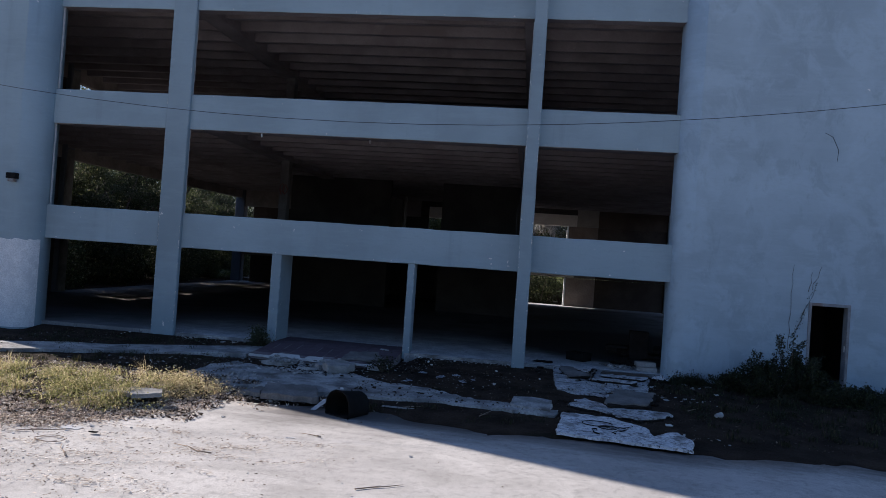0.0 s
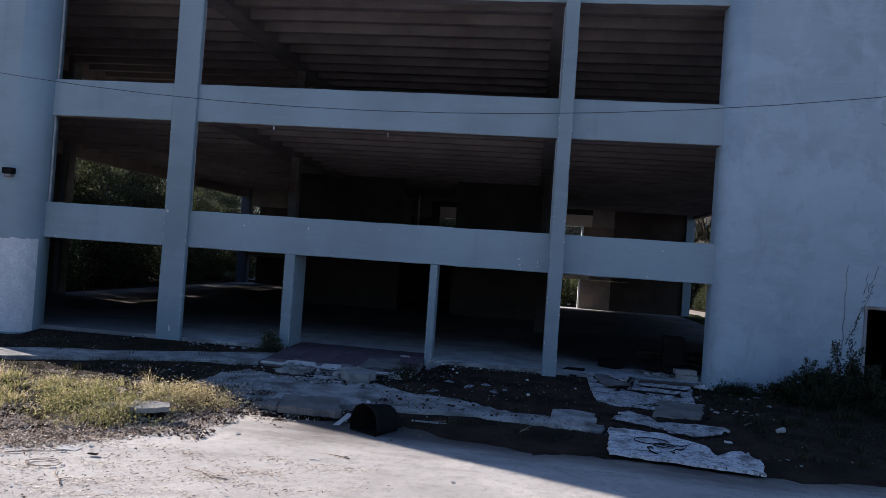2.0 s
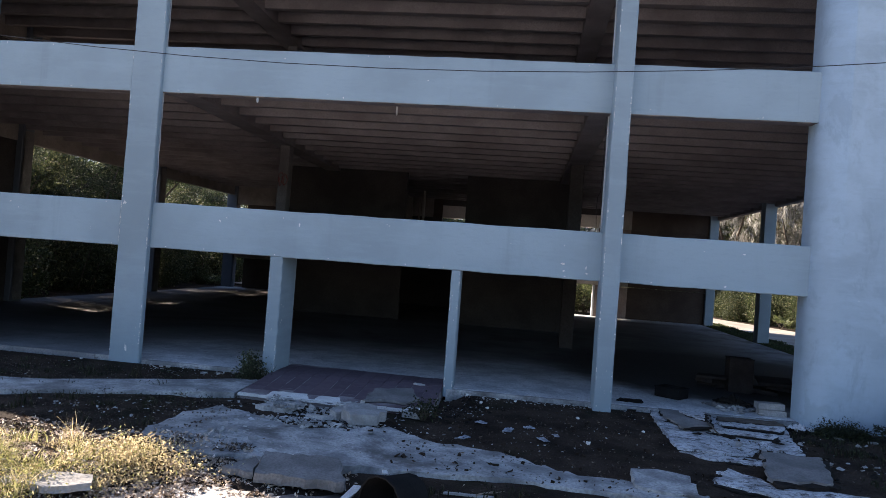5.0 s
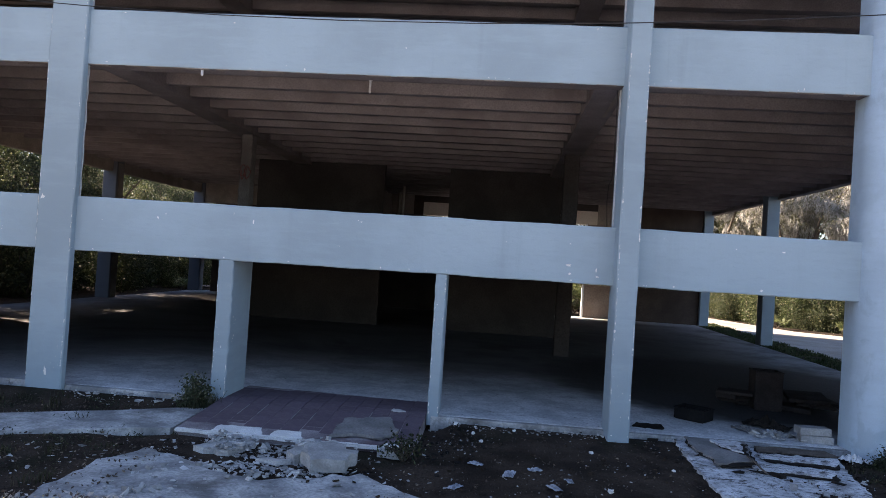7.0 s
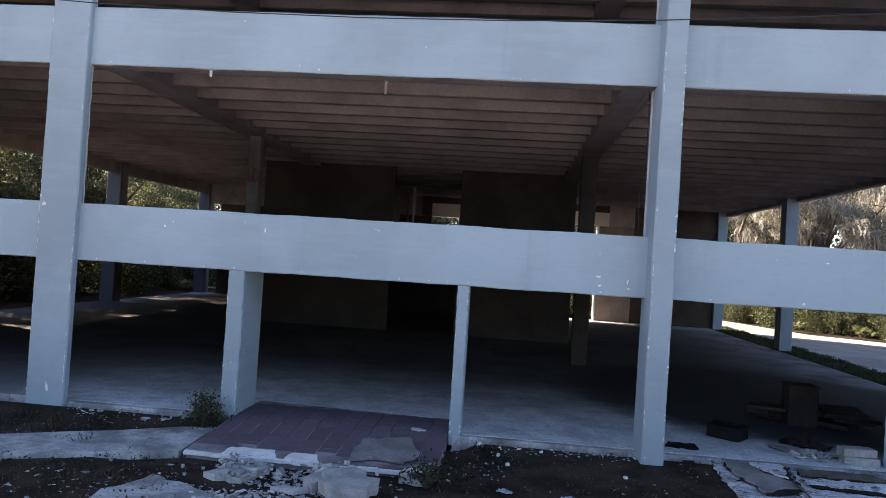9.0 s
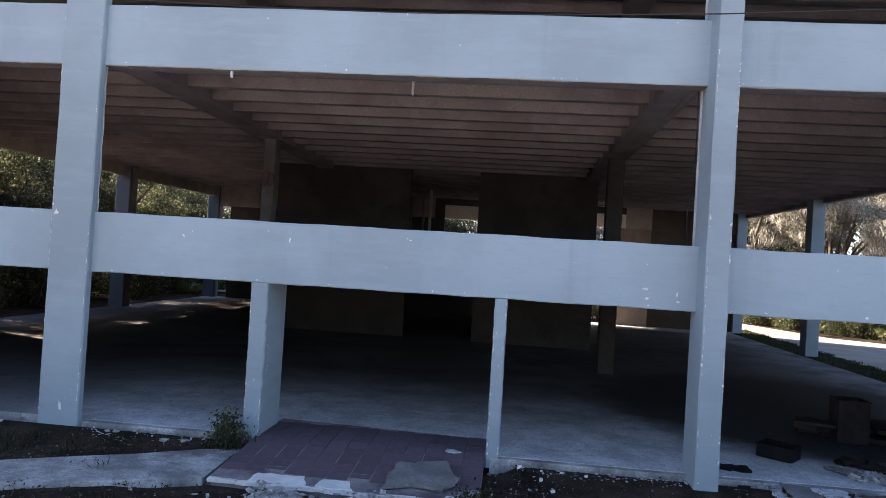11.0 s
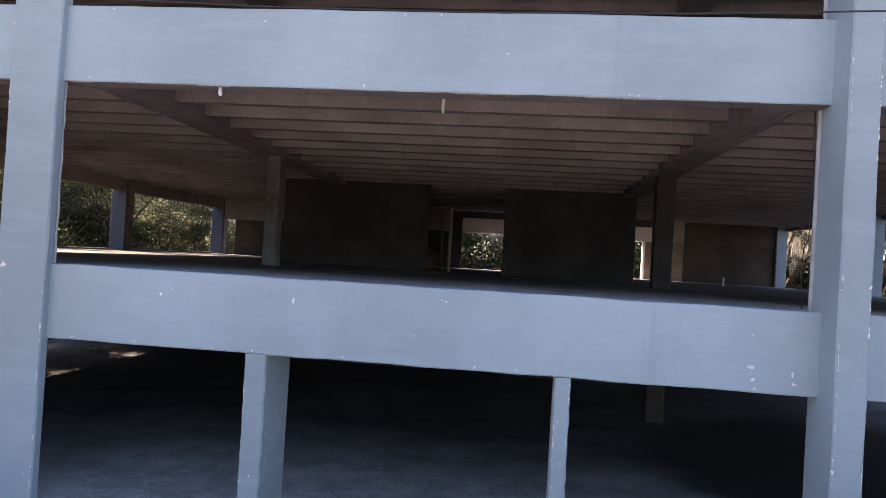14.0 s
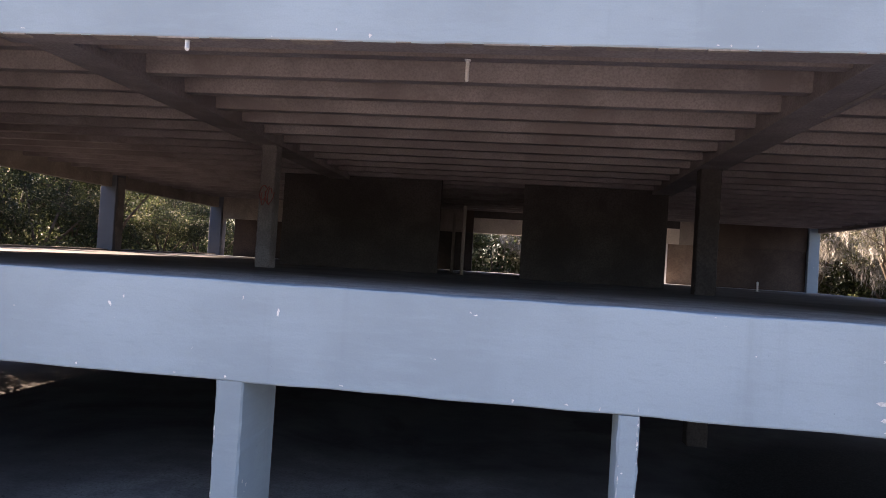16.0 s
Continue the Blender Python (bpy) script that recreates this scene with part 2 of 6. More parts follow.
def asphalt():
    n = Nodes("worn_pale_pavement", 0.9)
    c = n.mix(n.ramp(n.noise(0.35, 7, 0.6), 0.36, 0.66), (0.56, 0.54, 0.515), (0.70, 0.675, 0.64))
    c = n.mix(n.ramp(n.noise(0.8, 9, 0.68, (0.8, 1.3, 1), 0.25), 0.45, 0.70, 0, 0.6), c, (0.36, 0.345, 0.32))
    c = n.mix(n.ramp(n.noise(9, 7, 0.72), 0.48, 0.68, 0, 0.45), c, (0.25, 0.235, 0.215))
    c = n.mix(n.ramp(n.noise(4.5, 6, 0.7), 0.56, 0.72, 0, 0.5), c, (0.46, 0.45, 0.44))
    c = n.mix(n.ramp(n.noise(70, 3, 0.7), 0.35, 0.7, 0, 0.45), c, (0.15, 0.145, 0.14))
    c = n.mix(n.ramp(n.noise(0.55, 9, 0.62, (1, 1.2, 1), 0.4), 0.49, 0.51, 0, 0.16), c, (0.26, 0.25, 0.24))
    # Darkens towards the pavement's edge, east of about x = -4.
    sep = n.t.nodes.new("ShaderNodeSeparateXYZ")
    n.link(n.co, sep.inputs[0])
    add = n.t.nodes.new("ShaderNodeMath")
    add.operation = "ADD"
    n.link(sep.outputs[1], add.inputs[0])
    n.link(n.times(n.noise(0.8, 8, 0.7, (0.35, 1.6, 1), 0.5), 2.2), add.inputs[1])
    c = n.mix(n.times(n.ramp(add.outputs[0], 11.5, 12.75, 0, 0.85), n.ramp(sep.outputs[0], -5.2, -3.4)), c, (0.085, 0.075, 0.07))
    n.bump(n.noise(80, 4), 0.4, 0.006)
    n.bump(n.noise(2, 4), 0.3, 0.02)
    return n.paint(c)


def flaked(name, low, high, bare):
    """White paint flaking off grey sheets."""
    n = Nodes(name, 0.75)
    white = n.mix(n.ramp(n.noise(3, 4), 0.3, 0.7), low, high)
    c = n.mix(n.ramp(n.noise(2.2, 7, 0.7), 0.50, 0.62, 0, 0.8), white, (0.22, 0.21, 0.205))
    c = n.mix(n.ramp(n.noise(5.5, 10, 0.8, (0.8, 1.5, 1), 0.7), bare, bare + 0.03), c, (0.04, 0.036, 0.034))
    c = n.mix(n.ramp(n.noise(9.0, 9, 0.8, (0.8, 2.2, 1), 0.5), 0.56, 0.62, 0, 0.75), c, (0.085, 0.08, 0.078))
    c = n.mix(n.ramp(n.noise(17, 7, 0.75), 0.51, 0.60, 0, 0.75), c, (0.15, 0.145, 0.145))
    n.bump(n.noise(12, 6), 0.6, 0.02)
    return n.paint(c)


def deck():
    """Dark stained deck concrete, daylight at the open edges put into the colour."""
    n = Nodes("daylit_concrete_floor", 0.8)
    c = n.mix(n.ramp(n.noise(0.5, 6, 0.6), 0.34, 0.66), (0.082, 0.077, 0.078), (0.140, 0.133, 0.134))
    c = n.mix(n.ramp(n.noise(0.25, 7, 0.65, warp=0.6), 0.5, 0.66, 0, 0.8), c, (0.042, 0.037, 0.034))
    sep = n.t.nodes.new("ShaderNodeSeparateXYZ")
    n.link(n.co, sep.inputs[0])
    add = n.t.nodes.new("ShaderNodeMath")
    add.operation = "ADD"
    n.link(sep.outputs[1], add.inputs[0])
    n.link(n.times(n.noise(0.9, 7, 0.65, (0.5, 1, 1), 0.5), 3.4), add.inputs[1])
    # Daylight through the front, back and east openings, as paler floor colour.
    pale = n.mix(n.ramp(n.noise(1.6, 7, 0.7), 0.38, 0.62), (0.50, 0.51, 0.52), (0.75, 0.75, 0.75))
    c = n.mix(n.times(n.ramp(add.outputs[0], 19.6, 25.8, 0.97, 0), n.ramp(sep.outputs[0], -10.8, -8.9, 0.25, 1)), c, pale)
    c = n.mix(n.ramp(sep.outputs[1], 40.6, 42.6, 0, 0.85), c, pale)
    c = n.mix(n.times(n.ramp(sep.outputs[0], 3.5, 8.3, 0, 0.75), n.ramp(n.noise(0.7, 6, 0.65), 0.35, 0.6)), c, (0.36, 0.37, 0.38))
    # Darker round patch about the scrap on the ground floor.
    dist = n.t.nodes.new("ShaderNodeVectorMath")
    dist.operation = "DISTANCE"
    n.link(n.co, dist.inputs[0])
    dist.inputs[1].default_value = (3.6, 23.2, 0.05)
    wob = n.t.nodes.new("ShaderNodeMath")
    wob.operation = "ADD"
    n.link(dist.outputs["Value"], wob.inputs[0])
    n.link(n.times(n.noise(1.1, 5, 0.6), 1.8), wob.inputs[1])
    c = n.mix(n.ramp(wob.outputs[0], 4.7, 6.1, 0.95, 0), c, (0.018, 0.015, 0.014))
    c = n.mix(n.ramp(n.noise(9, 6, 0.7), 0.62, 0.66, 0, 0.7), c, (0.07, 0.065, 0.06))
    c = n.mix(n.ramp(n.noise(30, 4, 0.6), 0.35, 0.7, 0, 0.4), c, (0.10, 0.10, 0.10))
    n.bump(n.noise(24, 5), 0.3, 0.006)
    return n.paint(c)


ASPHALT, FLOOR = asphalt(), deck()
FLAKED = flaked("flaked_white_paint", (0.36, 0.37, 0.385), (0.64, 0.65, 0.67), 0.545)
BOARDPAINT = flaked("cracked_white_board_paint", (0.60, 0.61, 0.635), (0.82, 0.825, 0.84), 0.56)


# ---- mesh helpers ----
def finish(bm, name, material):
    me = bpy.data.meshes.new(name)
    bm.to_mesh(me)
    bm.free()
    me.materials.append(material)
    return me


def part(name, bm, material, parent=None, label=""):
    """Links a bmesh as one mesh object, under a thing or part when one is given."""
    ob = new(name, finish(bm, name, material))
    if parent:
        ob.parent = parent
    if label:
        ob["label"] = label
    return ob


def thing(name, label, category, at=(0, 0, 0), turn=0, group="", kind=""):
    ob = new(name)
    ob.matrix_basis = pose(*at, 0, 0, turn)
    return tagged(ob, label, category, group, kind)


def box(bm, x0, x1, y0, y1, z0, z1, bevel=0.0, m=None):
    """A box with bevelled edges, added to a bmesh."""
    vs = bmesh.ops.create_cube(bm, size=1)["verts"]
    bmesh.ops.transform(bm, verts=vs, matrix=Matrix.LocRotScale(((x0 + x1) / 2, (y0 + y1) / 2, (z0 + z1) / 2), None, (x1 - x0, y1 - y0, z1 - z0)))
    if bevel:
        es = list({e for v in vs for e in v.link_edges})
        vs = list({v for f in bmesh.ops.bevel(bm, geom=es, offset=bevel, segments=2, affect="EDGES", profile=0.6)["faces"] for v in f.verts} | {v for v in vs if v.is_valid})
    if m is not None:
        bmesh.ops.transform(bm, verts=[v for v in vs if v.is_valid], matrix=m)
    return vs


def boxes(*rows, bevel=0.0):
    bm = bmesh.new()
    for r in rows:
        box(bm, *r, bevel)
    return bm


def tube(bm, points, radii, sides=7):
    """A tapered tube along points."""
    rings = []
    for i, p in enumerate(points):
        p = Vector(p)
        way = (Vector(points[min(i + 1, len(points) - 1)]) - Vector(points[max(i - 1, 0)])).normalized()
        side = way.cross(Vector((0.31, 0.2, 0.93)))
        side = side.normalized() if side.length > 1e-3 else Vector((1, 0, 0))
        up = side.cross(way)
        rings.append([bm.verts.new(p + radii[i] * (math.cos(a) * side + math.sin(a) * up)) for a in (2 * math.pi * k / sides for k in range(sides))])
    for a, b in zip(rings, rings[1:]):
        for k in range(sides):
            bm.faces.new((a[k], a[(k + 1) % sides], b[(k + 1) % sides], b[k])).smooth = True
    for ring in (rings[0], rings[-1][::-1]):
        bm.faces.new(ring[::-1])
    return rings


def slab(outline, thick, rough=0.03, step=0.12, rnd=None, tilt=(0, 0)):
    """A broken sheet or slab with a ragged outline; its top lies at z = 0."""
    rnd = rnd or random.Random(len(outline))
    pts = []
    for (ax, ay), (bx, by) in zip(outline, outline[1:] + outline[:1]):
        n = max(1, int(math.hypot(bx - ax, by - ay) / step))
        for k in range(n):
            f = k / n
            j = rough if k else rough * 0.4
            pts.append((ax + (bx - ax) * f + rnd.uniform(-j, j), ay + (by - ay) * f + rnd.uniform(-j, j)))
    bm = bmesh.new()
    lift = lambda x, y: tilt[0] * x + tilt[1] * y
    top = [bm.verts.new((x, y, lift(x, y) + rnd.uniform(-0.1, 0.1) * thick)) for x, y in pts]
    mid = [bm.verts.new((x * 1.002 + rnd.uniform(-0.3, 0.3) * rough, y + rnd.uniform(-0.3, 0.3) * rough, lift(x, y) - thick * 0.5)) for x, y in pts]
    low = [bm.verts.new((x + rnd.uniform(-0.4, 0.2) * rough, y, lift(x, y) - thick)) for x, y in pts]
    n = len(pts)
    bm.faces.new(top), bm.faces.new(low[::-1])
    for a, b in ((top, mid), (mid, low)):
        for k in range(n):
            bm.faces.new((a[k], b[k], b[(k + 1) % n], a[(k + 1) % n]))
    bmesh.ops.recalc_face_normals(bm, faces=bm.faces)
    return bm


def rock(bm, at, size, rnd, flat=0.6):
    """A sharp broken piece: a box with pushed corners, or a flat shard."""
    thin = rnd.choice((0.25, 0.4, 0.7, 1.0)) * flat
    m = Matrix.LocRotScale(Vector(at), Euler((rnd.gauss(0, 0.25), rnd.gauss(0, 0.25), rnd.uniform(0, 6.3))), Vector((size * rnd.uniform(0.7, 1.6), size * rnd.uniform(0.5, 1.1), size * thin)))
    c = [bm.verts.new(m @ Vector((x * rnd.uniform(0.35, 1.1), y * rnd.uniform(0.35, 1.1), z * rnd.uniform(0.6, 1.0)))) for z in (-1, 1) for x, y in ((-1, -1), (1, -1), (1, 1), (-1, 1))]
    for q in ((3, 2, 1, 0), (4, 5, 6, 7), (0, 1, 5, 4), (1, 2, 6, 5), (2, 3, 7, 6), (3, 0, 4, 7)):
        bm.faces.new([c[k] for k in q])


def quads(name, rows, material, parent=None, label=""):
    """Many small quads at once: rows of four corners each."""
    pts = np.asarray(rows, dtype=float).reshape(-1, 3)
    me = bpy.data.meshes.new(name)
    me.from_pydata(pts.tolist(), [], np.arange(len(pts)).reshape(-1, 4).tolist())
    me.materials.append(material)
    ob = new(name, me)
    if parent:
        ob.parent = parent
    if label:
        ob["label"] = label
    return ob


def leaf_rows(centres, size, rng, aspect=0.55, droop=0.0):
    """Leaf quads, diamond shaped, at random turns about the centres."""
    n = len(centres)
    a = rng.normal(size=(n, 3))
    a[:, 2] -= droop
    a /= np.linalg.norm(a, axis=1)[:, None]
    b = np.cross(a, rng.normal(size=(n, 3)))
    b /= np.linalg.norm(b, axis=1)[:, None]
    s = size * rng.uniform(0.6, 1.4, (n, 1))
    c = np.asarray(centres)
    bend = np.cross(a, b) * s * 0.18
    return np.stack([c - a * s, c + b * s * aspect + bend, c + a * s, c - b * s * aspect + bend], axis=1)


# ---- ground ----
def kerb_line(x):
    """Where the pavement ends and the verge begins."""
    s = min(1, max(0, (x + 6.5) / 1.2))
    s = s * s * (3 - 2 * s)
    e = min(1, max(0, (x + 3.2) / 3.4))
    return 9.7 + 2.25 * s - 0.5 * e * e * (3 - 2 * e) + 0.12 * math.sin(x * 1.7) + 0.07 * math.sin(x * 5.1 + 1)


def ground_height(x, y):
    e = kerb_line(x)
    if y < e - 0.1:
        return -0.27
    s = min(1, max(0, (y - e) / 4.5))
    east = min(1, max(0, (x + 3.2) / 1.5))
    z = -0.2 + (0.07 + 0.10 * east) * s
    if -7.2 < x < -2.6 and y > 15.6:
        z = min(z, -0.17)
    z += 0.035 * noise.noise((x * 0.9, y * 0.9, 0)) + 0.02 * noise.noise((x * 3.1, y * 3.1, 4))
    if x < -4.4:
        f = min(1, max(0, (y - e - 0.05) / 1.1))
        f = f * f * (3 - 2 * f)
        z = (-0.185 - 0.02 * f) * (1 - f) + (z + 0.05 * min(1, -4.4 - x) * min(1, max(0, 13.4 - y))) * f
        if x < -4.8:
            z += 0.13 * f * math.exp(-((y - 11.5) / 1.05) ** 2) * min(1, (-4.8 - x) / 1.5)
    if y > 17.0 and not -6.8 < x < -2.7 and x > -13:
        z = z + (-0.015 - z) * min(1, (y - 17.0) / 0.45)
    if y > 17.6:
        z = min(z, -0.12) if -19 < x < 9 and y < 44 else min(z, -0.05)
    if x > 3.0 and y > 14:
        z += 0.04 * min(1, x - 3.0) * min(1, y - 14) if y < 17.4 else 0
    return z


def build_ground():
    xs = [-2500, -500, -120, -60, -35] + [-26 + 0.3 * k for k in range(134)] + [18, 24, 35, 60, 120, 500, 2500]
    ys = [-2500, -500, -120, -50, -20, 0, 5] + [8 + 0.25 * k for k in range(42)] + [19, 22, 26, 30, 36, 44, 52, 70, 120, 500, 2500]
    verts = [(x, y, ground_height(x, y)) for y in ys for x in xs]
    w = len(xs)
    faces = [(j * w + i, j * w + i + 1, (j + 1) * w + i + 1, (j + 1) * w + i) for j in range(len(ys) - 1) for i in range(w - 1)]
    me = bpy.data.meshes.new("ground")
    me.from_pydata(verts, [], faces)
    me.materials.append(EARTH)
    for p in me.polygons:
        p.use_smooth = True
    tagged(new("ground", me), "dark bare earth with leaf litter and thin weeds", "ground", kind="structure")


def build_driveway():
    rnd = random.Random(3)
    xs = [-60, -35, -22] + [-16 + 0.15 * k for k in range(180)] + [14, 24, 60]
    bm = bmesh.new()
    rows = []
    for x in xs:
        e = kerb_line(x) + rnd.uniform(-0.07, 0.07)
        ys = [-45, -20, -8, -2, 2, 5, 7, 8.5, e - 0.5, e]
        col = [bm.verts.new((x, y, -0.2 + 0.012 * noise.noise((x * 0.5, y * 0.5, 2)))) for y in ys]
        col.append(bm.verts.new((x, e + 0.02, -0.29)))
        rows.append(col)
    for a, b in zip(rows, rows[1:]):
        for k in range(len(a) - 1):
            bm.faces.new((a[k], b[k], b[k + 1], a[k + 1])).smooth = True
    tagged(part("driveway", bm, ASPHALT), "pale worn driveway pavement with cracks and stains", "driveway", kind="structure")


build_ground()
build_driveway()

# side road and its grass verge beyond the building
bm = bmesh.new()
ring = [bm.verts.new(p) for p in ((9.55, 24, -0.03), (30, 20, -0.03), (60, 28, -0.03), (60, 60, -0.03), (18, 42, -0.03), (13.4, 45, -0.03), (10.5, 54, -0.03), (-40, 58, -0.03), (-40, 49, -0.03), (9.4, 47.5, -0.03))]
bm.faces.new(ring)
SAND = mottled("sandy_road", (0.36, 0.33, 0.29), (0.50, 0.46, 0.41), 0.6, 30, 0.95, 0.4, (0.27, 0.24, 0.20))
tagged(part("road", bm, SAND), "pale sandy service road in sunlight", "road", kind="structure")

tagged(part("verge", boxes((7.862, 9.548, 18.4, 47.4, -0.2, -0.012)), EARTH), "dark earth of the grass verge beside the deck", "verge", kind="structure")

# slanting concrete walk that meets the paver ramp
w0 = tagged(part("walkway", slab([(-15, 11.75), (-11.2, 13.75), (-8.6, 15.05), (-6.45, 16.0), (-6.45, 17.3), (-7.0, 17.05), (-9.2, 15.85), (-12.0, 14.6), (-15, 13.0)], 0.16, 0.02, 0.4, random.Random(5)), CONCRETE),
            "grey concrete footpath strip with dirty edges", "footpath", kind="structure")
w0.matrix_basis = pose(0, 0, -0.06)
w1 = tagged(part("walkway", slab([(-6.55, 13.2), (-6.6, 14.5), (-6.35, 15.15), (-5.8, 14.9), (-5.25, 14.5), (-4.6, 14.35), (-3.95, 14.65), (-3.55, 14.9), (-3.2, 14.6), (-2.8, 14.28), (-1.7, 14.05), (-0.85, 13.4), (-0.3, 13.45), (0.65, 13.1), (0.6, 12.75), (-1.4, 12.95), (-3.0, 12.85), (-4.8, 12.8), (-5.8, 12.65)], 0.12, 0.05, 0.15, random.Random(6)), CONCRETE),
            "broken pale concrete apron with ragged edges", "footpath", kind="structure")
w1.matrix_basis = pose(0, 0, -0.10)

# ---- building ----
L1, L2, L3, L4 = 3.12, 6.25, 9.40, 12.55
X0, X1, Y0, Y1 = -18.95, 8.6, 17.6, 43.6


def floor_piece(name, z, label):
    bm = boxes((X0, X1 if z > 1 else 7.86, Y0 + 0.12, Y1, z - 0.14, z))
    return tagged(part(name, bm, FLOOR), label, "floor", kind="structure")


floor_piece("floor", 0.05, "grey concrete ground floor with dark stains, daylight painted along its edges")
bm = boxes((-9.1, -6.45, 17.6, 17.72, -0.2, 0.045), (-3.0, 3.35, 17.6, 17.72, -0.2, 0.045), bevel=0.012)
tagged(part("floor_edge", bm, CONCRETE), "chipped concrete edge of the floor slab", "slab edge", kind="structure")
floor_piece("floor_1", L1, "bare concrete parking deck, first level")
floor_piece("floor_2", L2, "bare concrete parking deck, second level")
floor_piece("floor_3", L3, "bare concrete parking deck, third level")


def ceiling_piece(name, z):
    """Soffit with close tee ribs along the front and deep girders on the column lines."""
    bm = bmesh.new()
    x0, x1, low = X0 + 0.25, X1 - 0.25, z - 0.15
    y = 18.40
    while y < Y1 - 0.6:
        pts = [(y - 0.13, low), (y - 0.085, low - 0.30), (y + 0.085, low - 0.30), (y + 0.13, low)]
        a = [bm.verts.new((x0, py, pz)) for py, pz in pts]
        b = [bm.verts.new((x1, py, pz)) for py, pz in pts]
        for k in range(3):
            bm.faces.new((a[k], b[k], b[k + 1], a[k + 1]))
        y += 1.07
    for gx in (-9.8, -0.6):
        box(bm, gx, gx + 0.58, 17.95, Y1 - 0.3, z - 0.55, low, 0.015)
    box(bm, x0, x1, Y0 + 0.32, Y1 - 0.3, low - 0.02, low + 0.005)
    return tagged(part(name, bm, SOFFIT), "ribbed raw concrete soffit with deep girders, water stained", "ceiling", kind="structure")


for nm, z in (("ceiling", L1), ("ceiling_1", L2), ("ceiling_2", L3), ("ceiling_3", L4)):
    ceiling_piece(nm, z)
tagged(part("roof", boxes((X0, X1, Y0 + 0.1, Y1, L4 - 0.13, L4 + 0.1), (X0, X1, Y0, Y0 + 0.3, L4 + 0.1, 13.4)), CONCRETE), "flat concrete roof with a parapet", "roof", kind="structure")


def chips(spots, rnd, parent, plane="y", limits=None, talls=(0.5, 0.7, 1.0, 1.4)):
    """Bare flakes where the paint has come off, a hair proud of the face."""
    bm = bmesh.new()
    for x, y, z, s in spots:
        if limits:
            z = min(limits[1] - 1.5 * s, max(limits[0] + 1.5 * s, z))
        n = rnd.randint(7, 12)
        tall = rnd.choice(talls)
        ring = []
        for k in range(n):
            a = 2 * math.pi * k / n
            r = s * rnd.uniform(0.25, 1.0)
            ring.append(bm.verts.new((x + r * math.cos(a) * 0.75 / tall, y, z + r * math.sin(a) * tall) if plane == "y" else (x, y + r * math.cos(a) * 0.7, z + r * math.sin(a))))
        bm.faces.new(ring[::-1])
    return tagged(part("bare_flakes", bm, BARE, parent, "flaked spots of bare white plaster"), kind="stuff")


def spandrel(name, x0, x1, z0, z1, y0=Y0, seed=1, side=False):
    """A deep edge beam with worn arrises."""
    bm = bmesh.new()
    n = max(2, int((x1 - x0) / 0.35))
    rnd = random.Random(seed)
    prof = [(0.30, z0), (0.012, z0), (0.0, z0 + 0.014), (0.0, z1 - 0.014), (0.012, z1), (0.30, z1)]
    rings = []
    for i in range(n + 1):
        x = x0 + (x1 - x0) * i / n
        dz = rnd.uniform(-0.006, 0.006)
        rings.append([bm.verts.new((x, y0 + py, pz + (dz if k in (1, 2, 3, 4) else 0))) for k, (py, pz) in enumerate(prof)])
    for a, b in zip(rings, rings[1:]):
        for k in range(len(prof)):
            bm.faces.new((a[k], a[(k + 1) % len(prof)], b[(k + 1) % len(prof)], b[k]))
    bm.faces.new(rings[0]), bm.faces.new(rings[-1][::-1])
    bmesh.ops.recalc_face_normals(bm, faces=bm.faces)
    # Faces that look down take the darker ceiling colour.
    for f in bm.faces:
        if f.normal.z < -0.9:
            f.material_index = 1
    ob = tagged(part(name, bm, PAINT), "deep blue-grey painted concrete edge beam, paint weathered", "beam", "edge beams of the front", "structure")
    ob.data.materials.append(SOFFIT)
    spots = [(rnd.uniform(x0 + 0.1, x1 - 0.1), y0 - 0.003, z0 + rnd.uniform(0.0, 0.03) if rnd.random() < 0.5 else (z1 - rnd.uniform(0, 0.03) if rnd.random() < 0.85 else rnd.uniform(z0, z1)), rnd.uniform(0.008, 0.028)) for _ in range(int((x1 - x0) * 1.5))]
    chips(spots, rnd, ob, limits=(z0 + 0.012, z1 - 0.012))
    return ob


CHIPS_AT = [(-1.0, 2.55, 0.05), (-0.98, 2.42, 0.03), (-0.58, 2.5, 0.045), (-0.56, 2.40, 0.03), (2.2, 2.95, 0.03), (1.9, 2.35, 0.03)]
BEAMS = ((2.28, 3.18), (5.39, 6.31), (8.54, 9.44), (11.67, 13.4))
for k, (z0, z1) in enumerate(BEAMS):
    for j, (x0, x1) in enumerate(((-13.1, -9.72), (-9.13, -0.31), (-0.02, 3.5))):
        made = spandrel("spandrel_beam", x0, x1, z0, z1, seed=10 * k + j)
        if k == 0:  # flakes that stand out
            chips([(x, Y0 - 0.004, z, s) for x, z, s in CHIPS_AT if x0 < x < x1], random.Random(2), made)

